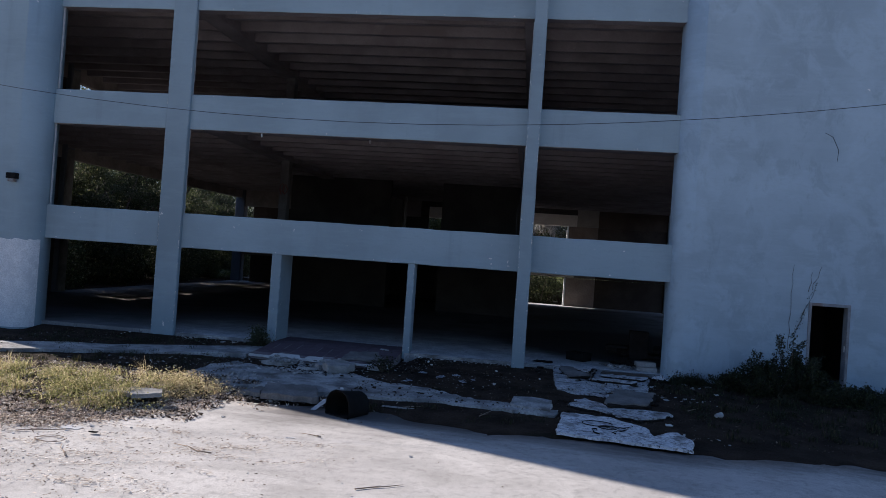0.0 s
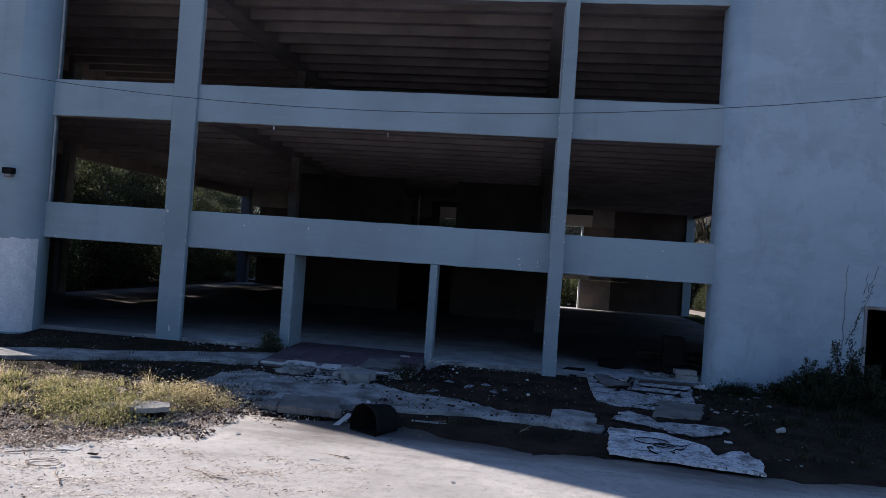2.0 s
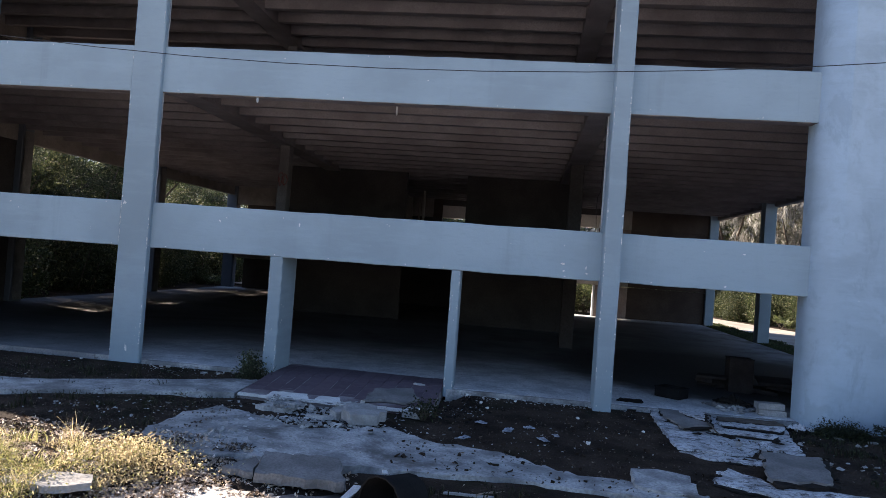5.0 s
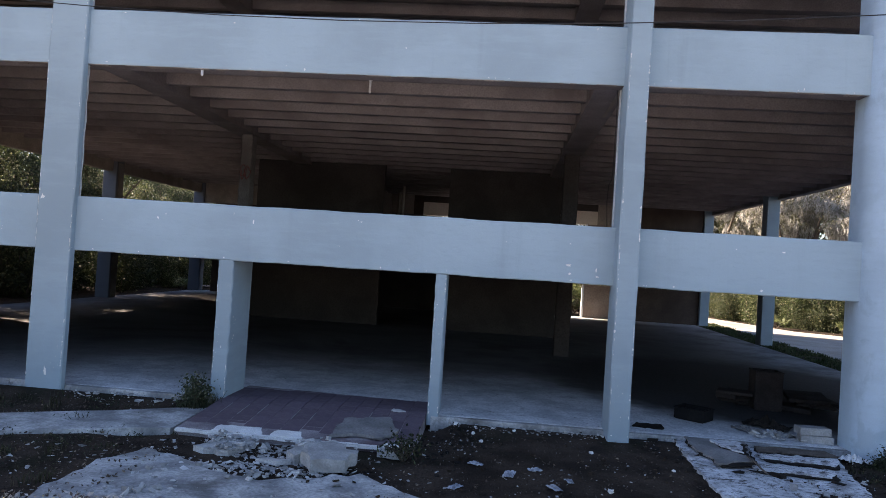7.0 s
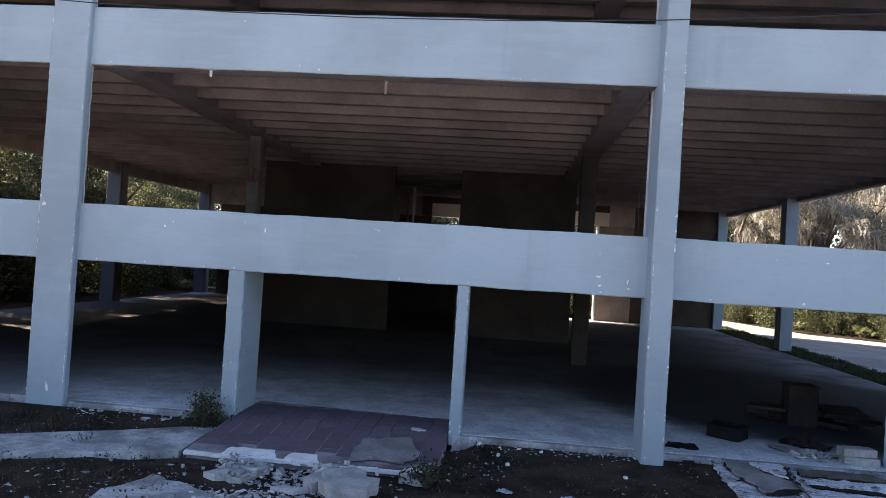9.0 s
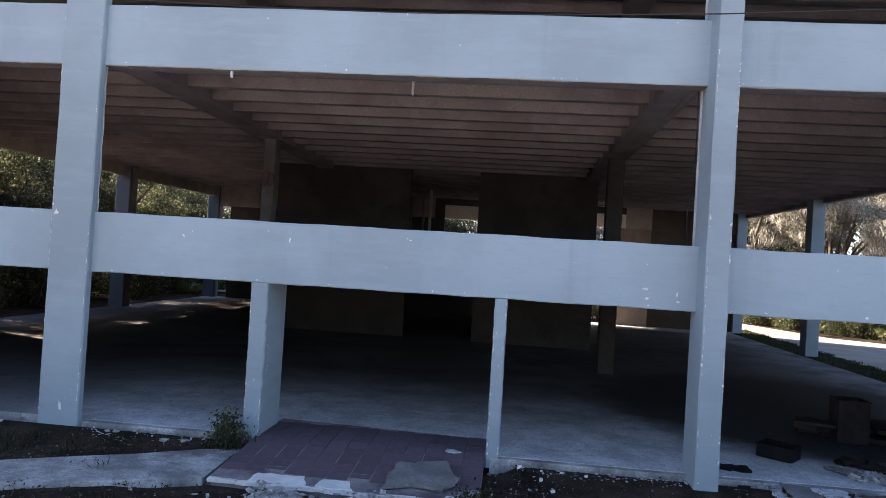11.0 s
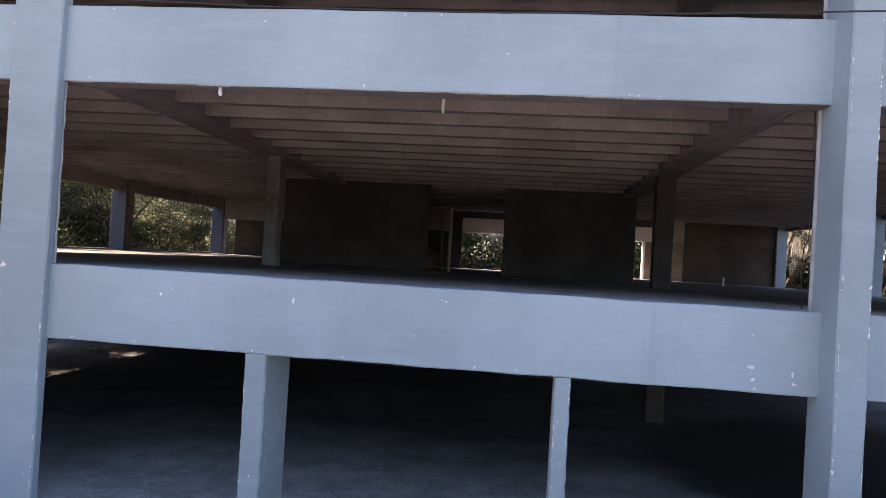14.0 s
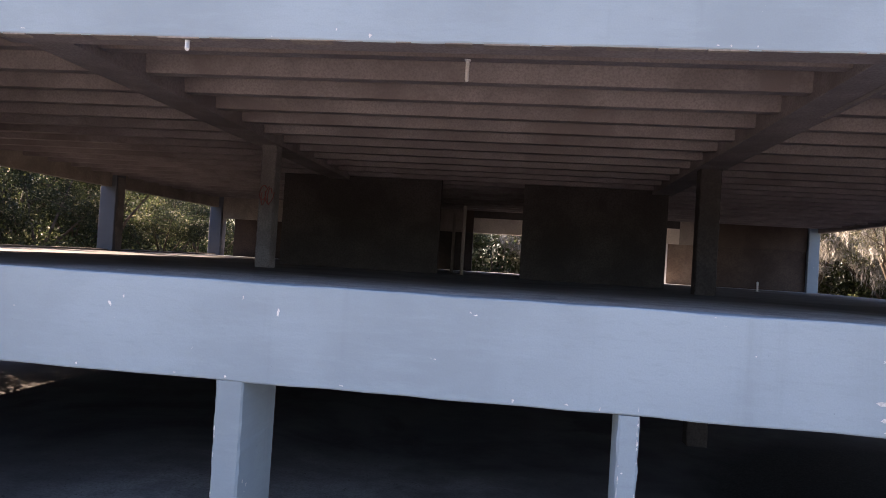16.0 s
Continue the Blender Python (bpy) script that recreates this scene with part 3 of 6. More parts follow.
def column(x0, x1, y0, y1, z0, z1, seed, label, mat=None):
    """A square column with uneven arrises and flaked paint at its edges."""
    rnd = random.Random(seed)
    bm = bmesh.new()
    zs = [z0 + (z1 - z0) * k / 26 for k in range(27)]
    rings = []
    for z in zs:
        j = lambda: rnd.uniform(-0.007, 0.007)
        b = 0.018
        rings.append([bm.verts.new((px, py, z)) for px, py in ((x0 + b, y0), (x1 - b, y0 + j() * 0.3), (x1 + j(), y0 + b), (x1, y1 - b), (x1 - b, y1), (x0 + b, y1), (x0, y1 - b), (x0 + j(), y0 + b))])
    for a, b in zip(rings, rings[1:]):
        for k in range(8):
            bm.faces.new((a[k], a[(k + 1) % 8], b[(k + 1) % 8], b[k]))
    bm.faces.new(rings[0][::-1]), bm.faces.new(rings[-1])
    ob = tagged(part("column", bm, mat or PAINT_COL), label, "column", "columns of the building", "structure")
    if mat:
        return ob
    spots = []
    for _ in range(24 if z1 > 5 else 8):
        side, zc = rnd.choice((x0 + 0.018, x1 - 0.018)), rnd.uniform(z0 + 0.2, min(z1, 7))
        for _ in range(rnd.randint(2, 7)):
            spots.append((side + rnd.uniform(-0.004, 0.004), y0 - 0.004, zc + rnd.gauss(0, 0.14), 0.006 + 0.024 * rnd.random() ** 2))
    xc, zc = rnd.uniform(x0 + 0.08, x1 - 0.08), z0 + rnd.uniform(0.5, 1.6)
    for _ in range(9):
        spots.append((min(x1 - 0.03, max(x0 + 0.03, xc + rnd.gauss(0, 0.05))), y0 - 0.004, zc + rnd.gauss(0, 0.2), 0.004 + 0.014 * rnd.random() ** 3))
    chips(spots, rnd, ob, talls=(1.0, 1.6, 2.4, 3.4))
    return ob


cl = column(-9.74, -9.11, 17.5, 17.64, -0.25, 13.4, 1, "tall blue-grey painted front column, paint flaked at its foot")
column(-0.318, -0.008, 17.2, 17.86, -0.25, 13.4, 2, "slim tall blue-grey painted front column with chipped edges")
chips([(-9.66, 17.496, 3.14, 0.065), (-9.4, 17.496, 0.27, 0.085)], random.Random(8), cl)
def scrawl(shaft, x, y):
    """Loose red spray strokes on the column's face; no letters."""
    rnd = random.Random(77)
    bm = bmesh.new()
    for cx, r0 in ((0.10, 0.075), (0.24, 0.085)):
        for turn in range(2):
            a0, zc = rnd.uniform(0, 3), 4.62 + rnd.uniform(-0.1, 0.1)
            pts = [(x + cx + r0 * (0.6 + 0.5 * turn) * math.cos(a0 + 0.5 * k), y - 0.004, zc + 2.1 * r0 * math.sin(a0 + 0.55 * k)) for k in range(10)]
            tube(bm, pts, [0.012] * len(pts), 4)
    part("scrawl", bm, REDPAINT, shaft, "faded red sprayed strokes")


for z0, z1, s in ((0.05, L1 - 0.1, 0), (L1, L2 - 0.5, 1), (L2, L3 - 0.5, 2)):
    for x, w in ((-9.60, 0.32), (-0.50, 0.42)):
        for y in (25.6 if x < -5 else 26.3, 34.4):
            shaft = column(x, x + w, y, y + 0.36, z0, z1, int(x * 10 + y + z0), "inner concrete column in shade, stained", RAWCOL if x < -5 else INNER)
            if x < -5 and y < 30 and s == 1:
                scrawl(shaft, x, y)
    for y in (25.7, 34.5, 43.05):
        for x, w in ((-19.1, 0.6), (7.97, 0.46)):
            if x > 0:
                column(x, x + w, y, y + 0.55, z0, z1 + 0.3, int(x + y + z0), "blue-grey painted side column of the parking deck")
                continue
            # Shade on the front and light on the inner face are colours here.
            side = column(x, x + w, y, y + 0.55, z0, z1 + 0.3, int(x + y + z0), "dark weathered side column, shade and light of its faces put into colour", SIDE_SHADE)
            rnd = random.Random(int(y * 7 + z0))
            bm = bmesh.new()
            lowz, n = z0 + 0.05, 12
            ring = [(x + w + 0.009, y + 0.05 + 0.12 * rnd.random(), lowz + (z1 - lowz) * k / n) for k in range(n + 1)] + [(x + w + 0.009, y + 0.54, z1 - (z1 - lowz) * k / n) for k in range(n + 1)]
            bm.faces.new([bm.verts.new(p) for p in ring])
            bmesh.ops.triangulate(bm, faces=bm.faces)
            part("bare_patch", bm, GREYSLAB, side, "peeled pale patch that stands for the lit inner face")

# side and back edge beams
for z0, z1 in BEAMS[:3]:
    # West beam: bounced light put in as beige; east beam has the ceiling colour.
    bm = boxes((X0, X0 + 0.28, 18.3, Y1, z0, min(z1, z1)), bevel=0.012)
    tagged(part("side_beam", bm, DULL), "stained concrete edge beam along the side, bounced light painted beige", "beam", "edge beams of the sides", "structure")
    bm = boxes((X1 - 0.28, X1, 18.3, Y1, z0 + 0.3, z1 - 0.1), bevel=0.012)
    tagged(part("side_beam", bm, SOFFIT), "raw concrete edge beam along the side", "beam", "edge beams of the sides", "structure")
    # Upper part in the dark wall colour, as the shade below the ceiling.
    bm = boxes((-6.478, 2.62, Y1 - 0.45, Y1, z0 + 0.172, z1 - 0.20))
    tagged(part("back_beam", bm, INNER), "upper beam along the back, its shade put into the colour", "beam", "edge beams of the sides", "structure")
    # One beam in lit and shaded colours, stretch by stretch.
    for x0, x1, mat in ((X0 + 0.3, -7.0, DULL), (-6.998, -6.48, BACKWALL), (-6.478, 2.62, LEDGE), (2.622, 3.9, DULL), (3.902, X1 - 0.3, BACKWALL)):
        top = z0 + 0.17 if mat is LEDGE else z1 - 0.20
        bm = boxes((x0, x1, Y1 - 0.42, Y1, z0 - 0.51, top))
        tagged(part("back_beam", bm, mat), "stained concrete edge beam along the back, light and shade in its colours", "beam", "edge beams of the sides", "structure")

# stair and lift core, and the closed bays of the back wall
for z0, z1 in ((0.05, L1 - 0.14), (L1, L2 - 0.14), (L2, L3 - 0.14)):
    bm = boxes((-4.13, -0.15, 31.4, 31.6, z0, z1), (-0.35, -0.15, 31.6, 38.0, z0, z1), (-4.13, -3.93, 31.6, 38.0, z0, z1), (-3.93, -0.35, 37.8, 38.0, z0, z1))
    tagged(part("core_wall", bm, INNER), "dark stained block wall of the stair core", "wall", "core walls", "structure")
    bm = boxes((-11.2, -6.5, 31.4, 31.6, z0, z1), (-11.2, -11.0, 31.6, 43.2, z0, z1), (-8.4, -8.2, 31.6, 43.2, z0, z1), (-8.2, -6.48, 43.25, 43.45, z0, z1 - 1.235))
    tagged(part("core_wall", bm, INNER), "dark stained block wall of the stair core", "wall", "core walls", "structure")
    top = z1 - 1.235
    # This end is painted paler than its neighbour to stand for light on it.
    bm = boxes((2.15, 3.9, 43.25, 43.5, z0, top))
    tagged(part("back_wall", bm, PALEWALL if z0 < 1 else MIDWALL), "beige block wall at the back, light put into its pale colour", "wall", "core walls", "structure")
    tagged(part("jamb", boxes((2.05, 2.15, 43.2, 43.53, z0, top), bevel=0.01), WHITE), "white painted jamb of the back opening", "jamb", "core walls", "structure")
    bm = boxes((3.9, 8.2, 43.25, 43.5, z0, top))
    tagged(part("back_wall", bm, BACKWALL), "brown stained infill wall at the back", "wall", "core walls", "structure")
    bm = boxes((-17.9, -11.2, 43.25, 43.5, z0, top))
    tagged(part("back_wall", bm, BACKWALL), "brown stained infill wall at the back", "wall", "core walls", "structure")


tagged(part("core_wall", boxes((-8.2, -4.13, 41.0, 41.2, 0.05, L1 - 0.14)), INNER), "dark block wall closing the core passage", "wall", "core walls", "structure")

for x, y in ((-6.35, 34.0), (-5.79, 31.5)):
    pole = thing("pipe_post", "thin dull pipe post standing in the dark core passage", "pipe", (x, y, L1), group="pipes of the core")
    bm = bmesh.new()
    tube(bm, [(0, 0, 0.0), (0, 0, 1.0), (0, 0, 2.0)], [0.05] * 3, 10)
    part("shaft", bm, DULL, pole)
    part("base_plate", boxes((-0.09, 0.09, -0.09, 0.09, 0.0, 0.012)), DULL, pole)


def fin(x0, x1, y0, y1, seed, label):
    """A short post under the first edge beam."""
    ob = column(x0, x1, y0, y1, -0.1, 2.279, seed, label)
    ob["category"] = "post"
    return ob


p1 = fin(-6.62, -6.36, 17.603, 18.46, 21, "short blue-grey wall post beside the entrance ramp")
chips([(-6.357, 17.72 + 0.03 * (k % 4), 0.95 + 0.05 * k, 0.012 + 0.008 * (k % 3)) for k in range(9)], random.Random(17), p1, "x")
p2 = fin(-3.06, -2.88, 17.603, 18.0, 22, "slim blue-grey post beside the entrance ramp")


def tower(name, x0, x1, yf, yb, radius, z1, label, door=None):
    """A stair tower: thin walls, rounded front corners, an optional doorway."""
    outer = []
    seg = 14
    for k in range(seg + 1):
        a = math.pi + math.pi / 2 * k / seg
        outer.append((x0 + radius + radius * math.cos(a), yf + radius + radius * math.sin(a)))
    if door:
        outer += [(door[0], yf), (door[1], yf)]
    for k in range(seg + 1):
        a = 1.5 * math.pi + math.pi / 2 * k / seg
        outer.append((x1 - radius + radius * math.cos(a), yf + radius + radius * math.sin(a)))
    outer += [(x1, yb), (x0, yb)]
    zs = [-0.25, 0.05, door[2] if door else 2.1, z1]
    bm = bmesh.new()
    rings = [[bm.verts.new((x, y, z)) for x, y in outer] for z in zs]
    n = len(outer)
    for i in range(len(zs) - 1):
        for k in range(n):
            j = (k + 1) % n
            if door and (i == 1 and outer[k] == (door[0], yf) or outer[k] == (x1, yb)):
                continue
            f = bm.faces.new((rings[i][k], rings[i][j], rings[i + 1][j], rings[i + 1][k]))
            f.smooth = abs(outer[k][0] - outer[j][0]) < radius and abs(outer[k][1] - outer[j][1]) < radius
    bm.faces.new(rings[-1])
    if door:
        d0, d1, dz = door
        back = yf + 0.25
        c = [bm.verts.new(p) for p in ((d0, back, 0.05), (d1, back, 0.05), (d1, back, dz), (d0, back, dz))]
        k = outer.index((d0, yf))
        a, b, t1, t0 = rings[1][k], rings[1][k + 1], rings[2][k + 1], rings[2][k]
        for q in ((a, c[0], c[3], t0), (b, t1, c[2], c[1]), (t0, c[3], c[2], t1), (a, b, c[1], c[0])):
            bm.faces.new(q)
        for piece in ((x0 + 0.05, d0 - 1.0, yb - 0.12, yb, -0.2, z1 - 0.05), (d1 + 0.8, x1 - 0.05, yb - 0.12, yb, -0.2, z1 - 0.05), (d0 - 1.0, d1 + 0.8, yb - 0.12, yb, 2.7, z1 - 0.05)):
            tagged(part("tower_back_wall", boxes(piece), STUCCO), "plain stucco rear wall of the tower", "wall", "core walls", "structure")
        room = boxes((d0 - 1.1, d0 - 1.0, back, back + 3.2, 0.05, 2.7), (d1 + 0.8, d1 + 0.9, back, back + 3.2, 0.05, 2.7), (d0 - 1.1, d1 + 0.9, back + 3.1, back + 3.2, 0.05, 2.7), (d0 - 1.1, d1 + 0.9, back, back + 3.2, 2.7, 2.8),
                     (d0 - 1.1, d0 - 0.002, back - 0.06, back, 0.05, 2.7), (d1 + 0.002, d1 + 0.9, back - 0.06, back, 0.05, 2.7), (d0 - 0.002, d1 + 0.002, back - 0.06, back, dz + 0.002, 2.7))
        tagged(part("stair_room", room, INNER), "dark bare room behind the tower doorway", "room", kind="structure")
    return tagged(part(name, bm, STUCCO if door else PAINT), label, "stair tower", kind="structure")


tower("wall_tower_east", 3.3, 10.2, 17.3, 18.0, 0.43, 14.2, "tall blue-grey stucco stair tower with rounded corners and a doorway", (6.37, 7.27, 2.06))
tower("wall_tower_west", -17.75, -13.0, 17.0, 17.85, 0.5, 14.2, "tall blue-grey stucco stair tower with rounded corners")

# closed bay on the west side
for z0, z1 in ((0.05, L1 - 0.14), (L1, L2 - 0.14), (L2, L3 - 0.14)):
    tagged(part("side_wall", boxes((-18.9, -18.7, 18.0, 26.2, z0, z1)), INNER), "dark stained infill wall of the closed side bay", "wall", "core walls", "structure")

# ---- entrance: paver ramp, door, fittings ----
ramp = thing("paver_ramp", "maroon paver ramp at the entrance, dusty with a pale broken edge", "ramp", (0, 0, 0))
bm = bmesh.new()
low, high = -0.075, 0.056
lip = 17.72
left, right = [(-6.42, 16.05, low), (-6.40, lip, high), (-6.38, 18.75, high)], [(-3.07, 16.05, low), (-3.08, lip, high), (-3.05, 18.55, high)]
rows = [[bm.verts.new(p) for p in side] for side in (left, right)]
under = [[bm.verts.new((x, y, -0.25)) for x, y, z in side] for side in (left, right)]
for k in (0, 1):
    bm.faces.new((rows[0][k], rows[1][k], rows[1][k + 1], rows[0][k + 1]))
    for s in (0, 1):
        bm.faces.new((rows[s][k], rows[s][k + 1], under[s][k + 1], under[s][k]))
for k in (0, 2):
    bm.faces.new((rows[0][k], rows[1][k], under[1][k], under[0][k]))
bmesh.ops.recalc_face_normals(bm, faces=bm.faces)
part("bed", bm, GROUT, ramp, "grey mortar bed")
rnd = random.Random(12)
for k in range(9):
    a, b = -6.40 + 0.37 * k, -6.40 + 0.37 * (k + 1) - 0.008
    nose = part("edge_slab", slab([(a, 16.0), (b, 16.005), (b, 16.06), (a, 16.055)], 0.045, 0.012, 0.09, random.Random(k)), BARE, ramp, "pale broken mortar edge")
    nose.matrix_basis = pose(0, 0, -0.062 - 0.006 * (k % 3))
for x0, x1, y1 in ((-5.9, -5.24, 16.31), (-5.06, -4.66, 16.30), (-3.5, -3.1, 16.15)):
    patch = part("mortar_patch", slab([(x0, 16.05), (x1 + 0.06, 16.05), (x1 - 0.03, y1), (x0 + 0.04, y1 - 0.01)], 0.02, 0.02, 0.07, random.Random(int(x1 * 50)), (0, 0.086)), BARE, ramp, "bare pale mortar where pavers are gone")
    patch.matrix_basis = pose(0, 0, -0.055 - 0.086 * 16.06)

# ---- doorway of the tower ----
door = thing("door_1", "grey steel door frame of an empty dark doorway", "door frame", (0, 0, 0), kind="structure")
part("jamb", boxes((6.37, 6.43, 17.27, 17.5, 0.05, 2.06), bevel=0.006), METAL, door)
part("jamb", boxes((7.21, 7.27, 17.27, 17.5, 0.05, 2.06), bevel=0.006), METAL, door)
part("head", boxes((6.43, 7.21, 17.27, 17.5, 1.99, 2.06), bevel=0.006), METAL, door)
part("strike_plate", boxes((7.202, 7.212, 17.33, 17.37, 0.98, 1.12), bevel=0.002), BARE, door, "bright worn strike plate")

lamp = thing("wall_lamp", "small dark box-shaped wall lamp on the tower", "wall lamp", (-13.54, 17.0, 3.79))
bm = boxes((-0.13, 0.13, -0.16, 0.0, -0.02, 0.13), bevel=0.015)
part("housing", bm, BLACK, lamp)
part("lens", boxes((-0.10, 0.10, -0.13, -0.02, -0.10, -0.022), bevel=0.02), METAL, lamp, "dull grey lamp glass")

# white paint on the foot of the west tower
bm = bmesh.new()
rnd = random.Random(4)
path = [(-16.5 + 0.1 * k, 16.995) for k in range(31)]
for k in range(9):
    a = 1.5 * math.pi + math.pi / 2 * 0.92 * k / 8
    path.append((-13.5 + 0.505 * math.cos(a), 17.5 + 0.505 * math.sin(a)))
lowr = [bm.verts.new((x, y, -0.1)) for x, y in path]
topr = [bm.verts.new((x, y, 2.2 + rnd.uniform(-0.03, 0.03))) for x, y in path]
for k in range(len(path) - 1):
    bm.faces.new((lowr[k], lowr[k + 1], topr[k + 1], topr[k])).smooth = True
tagged(part("trim", bm, PATCHWHITE), "white painted patch covering the foot of the tower", "paint patch", kind="structure")

post = thing("timber_post", "weathered brown timber jamb against the front column", "timber post", (0, 0, 0))
part("upright", boxes((-9.27, -9.205, 17.65, 17.76, 0.03, 2.275), bevel=0.006), TIMBER, post)

# white jamb strips left in the openings, with a dark gap behind them
def jamb_strip(x0, x1, y, z0, z1, seed, label):
    rnd = random.Random(seed)
    bm = bmesh.new()
    n = 14
    rings = []
    for k in range(n + 1):
        z = z0 + (z1 - z0) * k / n
        j = rnd.uniform(-0.012, 0.008)
        rings.append([bm.verts.new(p) for p in ((x0, y, z), (x1 + j, y, z), (x1 + j, y + 0.03, z), (x0, y + 0.03, z))])
    for a, b in zip(rings, rings[1:]):
        for k in range(4):
            bm.faces.new((a[k], a[(k + 1) % 4], b[(k + 1) % 4], b[k]))
    bm.faces.new(rings[0][::-1]), bm.faces.new(rings[-1])
    bmesh.ops.recalc_face_normals(bm, faces=bm.faces)
    return tagged(part("jamb_strip", bm, STRIP), label, "jamb strip", "jamb strips of the front openings", "structure")


for k, (z0, z1) in enumerate(((3.18, 5.39), (6.31, 8.54))):
    jamb_strip(-9.215, -9.118, 17.66, z0, z1, 40 + k, "ragged white plaster strip beside the front column")
    jamb_strip(-12.99, -12.945, 17.66, z0, z1, 50 + k, "ragged white plaster strip beside the tower")
    jamb_strip(-0.342, -0.300, 17.863, z0, z1, 60 + k, "thin white plaster strip beside the front column")
loop = thing("loose_wire", "loose black wire looped down the column's edge", "wire")
bm = bmesh.new()
pts = [(-0.375, 17.88, 5.38), (-0.368, 17.87, 4.9), (-0.372, 17.87, 4.3), (-0.385, 17.86, 3.95), (-0.43, 17.86, 3.86), (-0.44, 17.87, 3.6), (-0.415, 17.87, 3.19)]
tube(bm, pts, [0.006] * len(pts), 5)
part("strand", bm, CABLE, loop)
# Light caught on the girder's lower edge, put in as a pale strip.
tagged(part("trim", boxes((-0.17, -0.10, 18.9, 21.3, 5.690, 5.6985)), DULL), "pale scraped strip that stands for the girder's lit lower edge", "scraped strip", kind="structure")

# chipped concrete along the lower arris of the second beam
for x0, x1, seed in ((-9.105, -0.325, 91), (-0.002, 3.2, 92), (-12.9, -9.745, 93)):
    rnd = random.Random(seed)
    bm = bmesh.new()
    x = x0
    while x < x1 - 0.05:
        l = min(rnd.uniform(0.06, 0.5), x1 - x)
        drop, back = rnd.choice((0.003, 0.005, 0.008, 0.012)), rnd.uniform(0.03, 0.12)
        box(bm, x, x + l, Y0 + 0.004, Y0 + 0.02 + back, 5.392 - drop, 5.396, 0.003)
        x += l + rnd.choice((0.0, 0.02, 0.1, 0.3))
    tagged(part("trim", bm, DULL), "chipped bare concrete along the beam's lower edge", "chipped edge", kind="structure")

# white stubs under the second beam
for x, y, z, h in ((-7.15, 17.66, 5.392, 0.10), (-4.715, 19.47, L2 - 0.449, 0.25)):
    stub = thing("pipe_stub", "short white pipe stub hanging from the concrete", "pipe", (x, y, z), group="pipe stubs")
    bm = bmesh.new()
    tube(bm, [(0, 0, 0.0), (0, 0, -h * 0.9), (0.005, -0.01, -h)], [0.022, 0.022, 0.018], 10)
    part("pipe", bm, WHITE, stub)
    part("collar", boxes((-0.034, 0.034, -0.034, 0.034, -0.012, 0.0), bevel=0.004), WHITE, stub)

marker = thing("marker_post", "thin white post standing on the first deck", "post", (3.75, 36.0, L1))
bm = bmesh.new()
tube(bm, [(0, 0, 0), (0, 0, 0.31), (0, 0, 0.34)], [0.035, 0.035, 0.02], 10)
part("shaft", bm, WHITE, marker)
part("foot", boxes((-0.08, 0.08, -0.08, 0.08, 0, 0.02), bevel=0.006), METAL, marker)

# overhead cable
cable = thing("overhead_cable", "thin black overhead cable sagging before the facade", "cable")
bm = bmesh.new()
pts = [(x, 14.5, 5.19 + 0.0073 * (x + 4) ** 2) for x in [-34 + 1.5 * k for k in range(41)]]
tube(bm, pts, [0.006] * len(pts), 6)
part("strand", bm, CABLE, cable)

# ---- loose things before the building ----
rub = random.Random(31)


def slab_thing(name, outline, z, thick, mat, label, category, group, tilt=(0, 0), rough=0.03):
    cx, cy = sum(p[0] for p in outline) / len(outline), sum(p[1] for p in outline) / len(outline)
    ob = part(name, slab([(x - cx, y - cy) for x, y in outline], thick, rough, 0.1, random.Random(int(cx * 31 + cy * 7)), tilt), mat)
    ob.matrix_basis = pose(cx, cy, z)
    if name == "fallen_sheet":
        # A larger dark sheet below stands for the shadow along the edges.
        rnd = random.Random(int(cx * 91 + cy * 13))
        under = [((x - cx) * 1.02 + rnd.uniform(-0.02, 0.05), (y - cy) * 1.03 - rnd.uniform(0.03, 0.075)) for x, y in outline]
        bm = slab(under, thick, 0.04, 0.09, rnd, tilt)
        bmesh.ops.translate(bm, verts=bm.verts, vec=(0, 0, -thick * 0.45 - 0.006))
        part("shadow_sheet", bm, CHAR, ob, "dark ragged sheet added as the shadow below the edges")
    return tagged(ob, label, category, group)


G = "broken slabs before the entrance"
slab_thing("concrete_slab", [(-4.48, 12.0), (-4.6, 12.62), (-3.72, 12.66), (-3.46, 11.98)], -0.01, 0.11, GREYSLAB, "broken grey concrete slab lying on the verge", "slab", G, (0.01, 0.09))
slab_thing("concrete_slab", [(-4.95, 12.2), (-4.72, 12.6), (-4.62, 12.45), (-4.55, 12.08)], -0.06, 0.08, GREYSLAB, "small wedge of broken concrete slab", "slab", G, (0.03, 0.06))
slab_thing("concrete_slab", [(-6.72, 10.80), (-6.3, 11.12), (-5.82, 11.12), (-5.7, 10.92), (-5.98, 10.78)], 0.03, 0.07, RUBBLE, "sunlit flat concrete slab among dry grass", "slab", G, (0.02, 0.1))
slab_thing("concrete_slab", [(-4.25, 16.15), (-4.22, 16.92), (-3.9, 17.05), (-3.55, 17.16), (-3.36, 16.6), (-3.52, 16.22), (-3.9, 16.3)], 0.035, 0.045, GREYSLAB, "thin broken concrete sheet lying on the pavers", "slab", G, (0, 0.085), 0.04)
slab_thing("concrete_slab", [(-4.34, 15.1), (-4.14, 14.82), (-3.74, 14.88), (-3.66, 15.28), (-3.84, 15.32), (-3.88, 15.55), (-4.32, 15.5)], 0.05, 0.15, RUBBLE, "thick pale broken concrete block among rubble", "slab", G, (0.01, 0.03), 0.035)
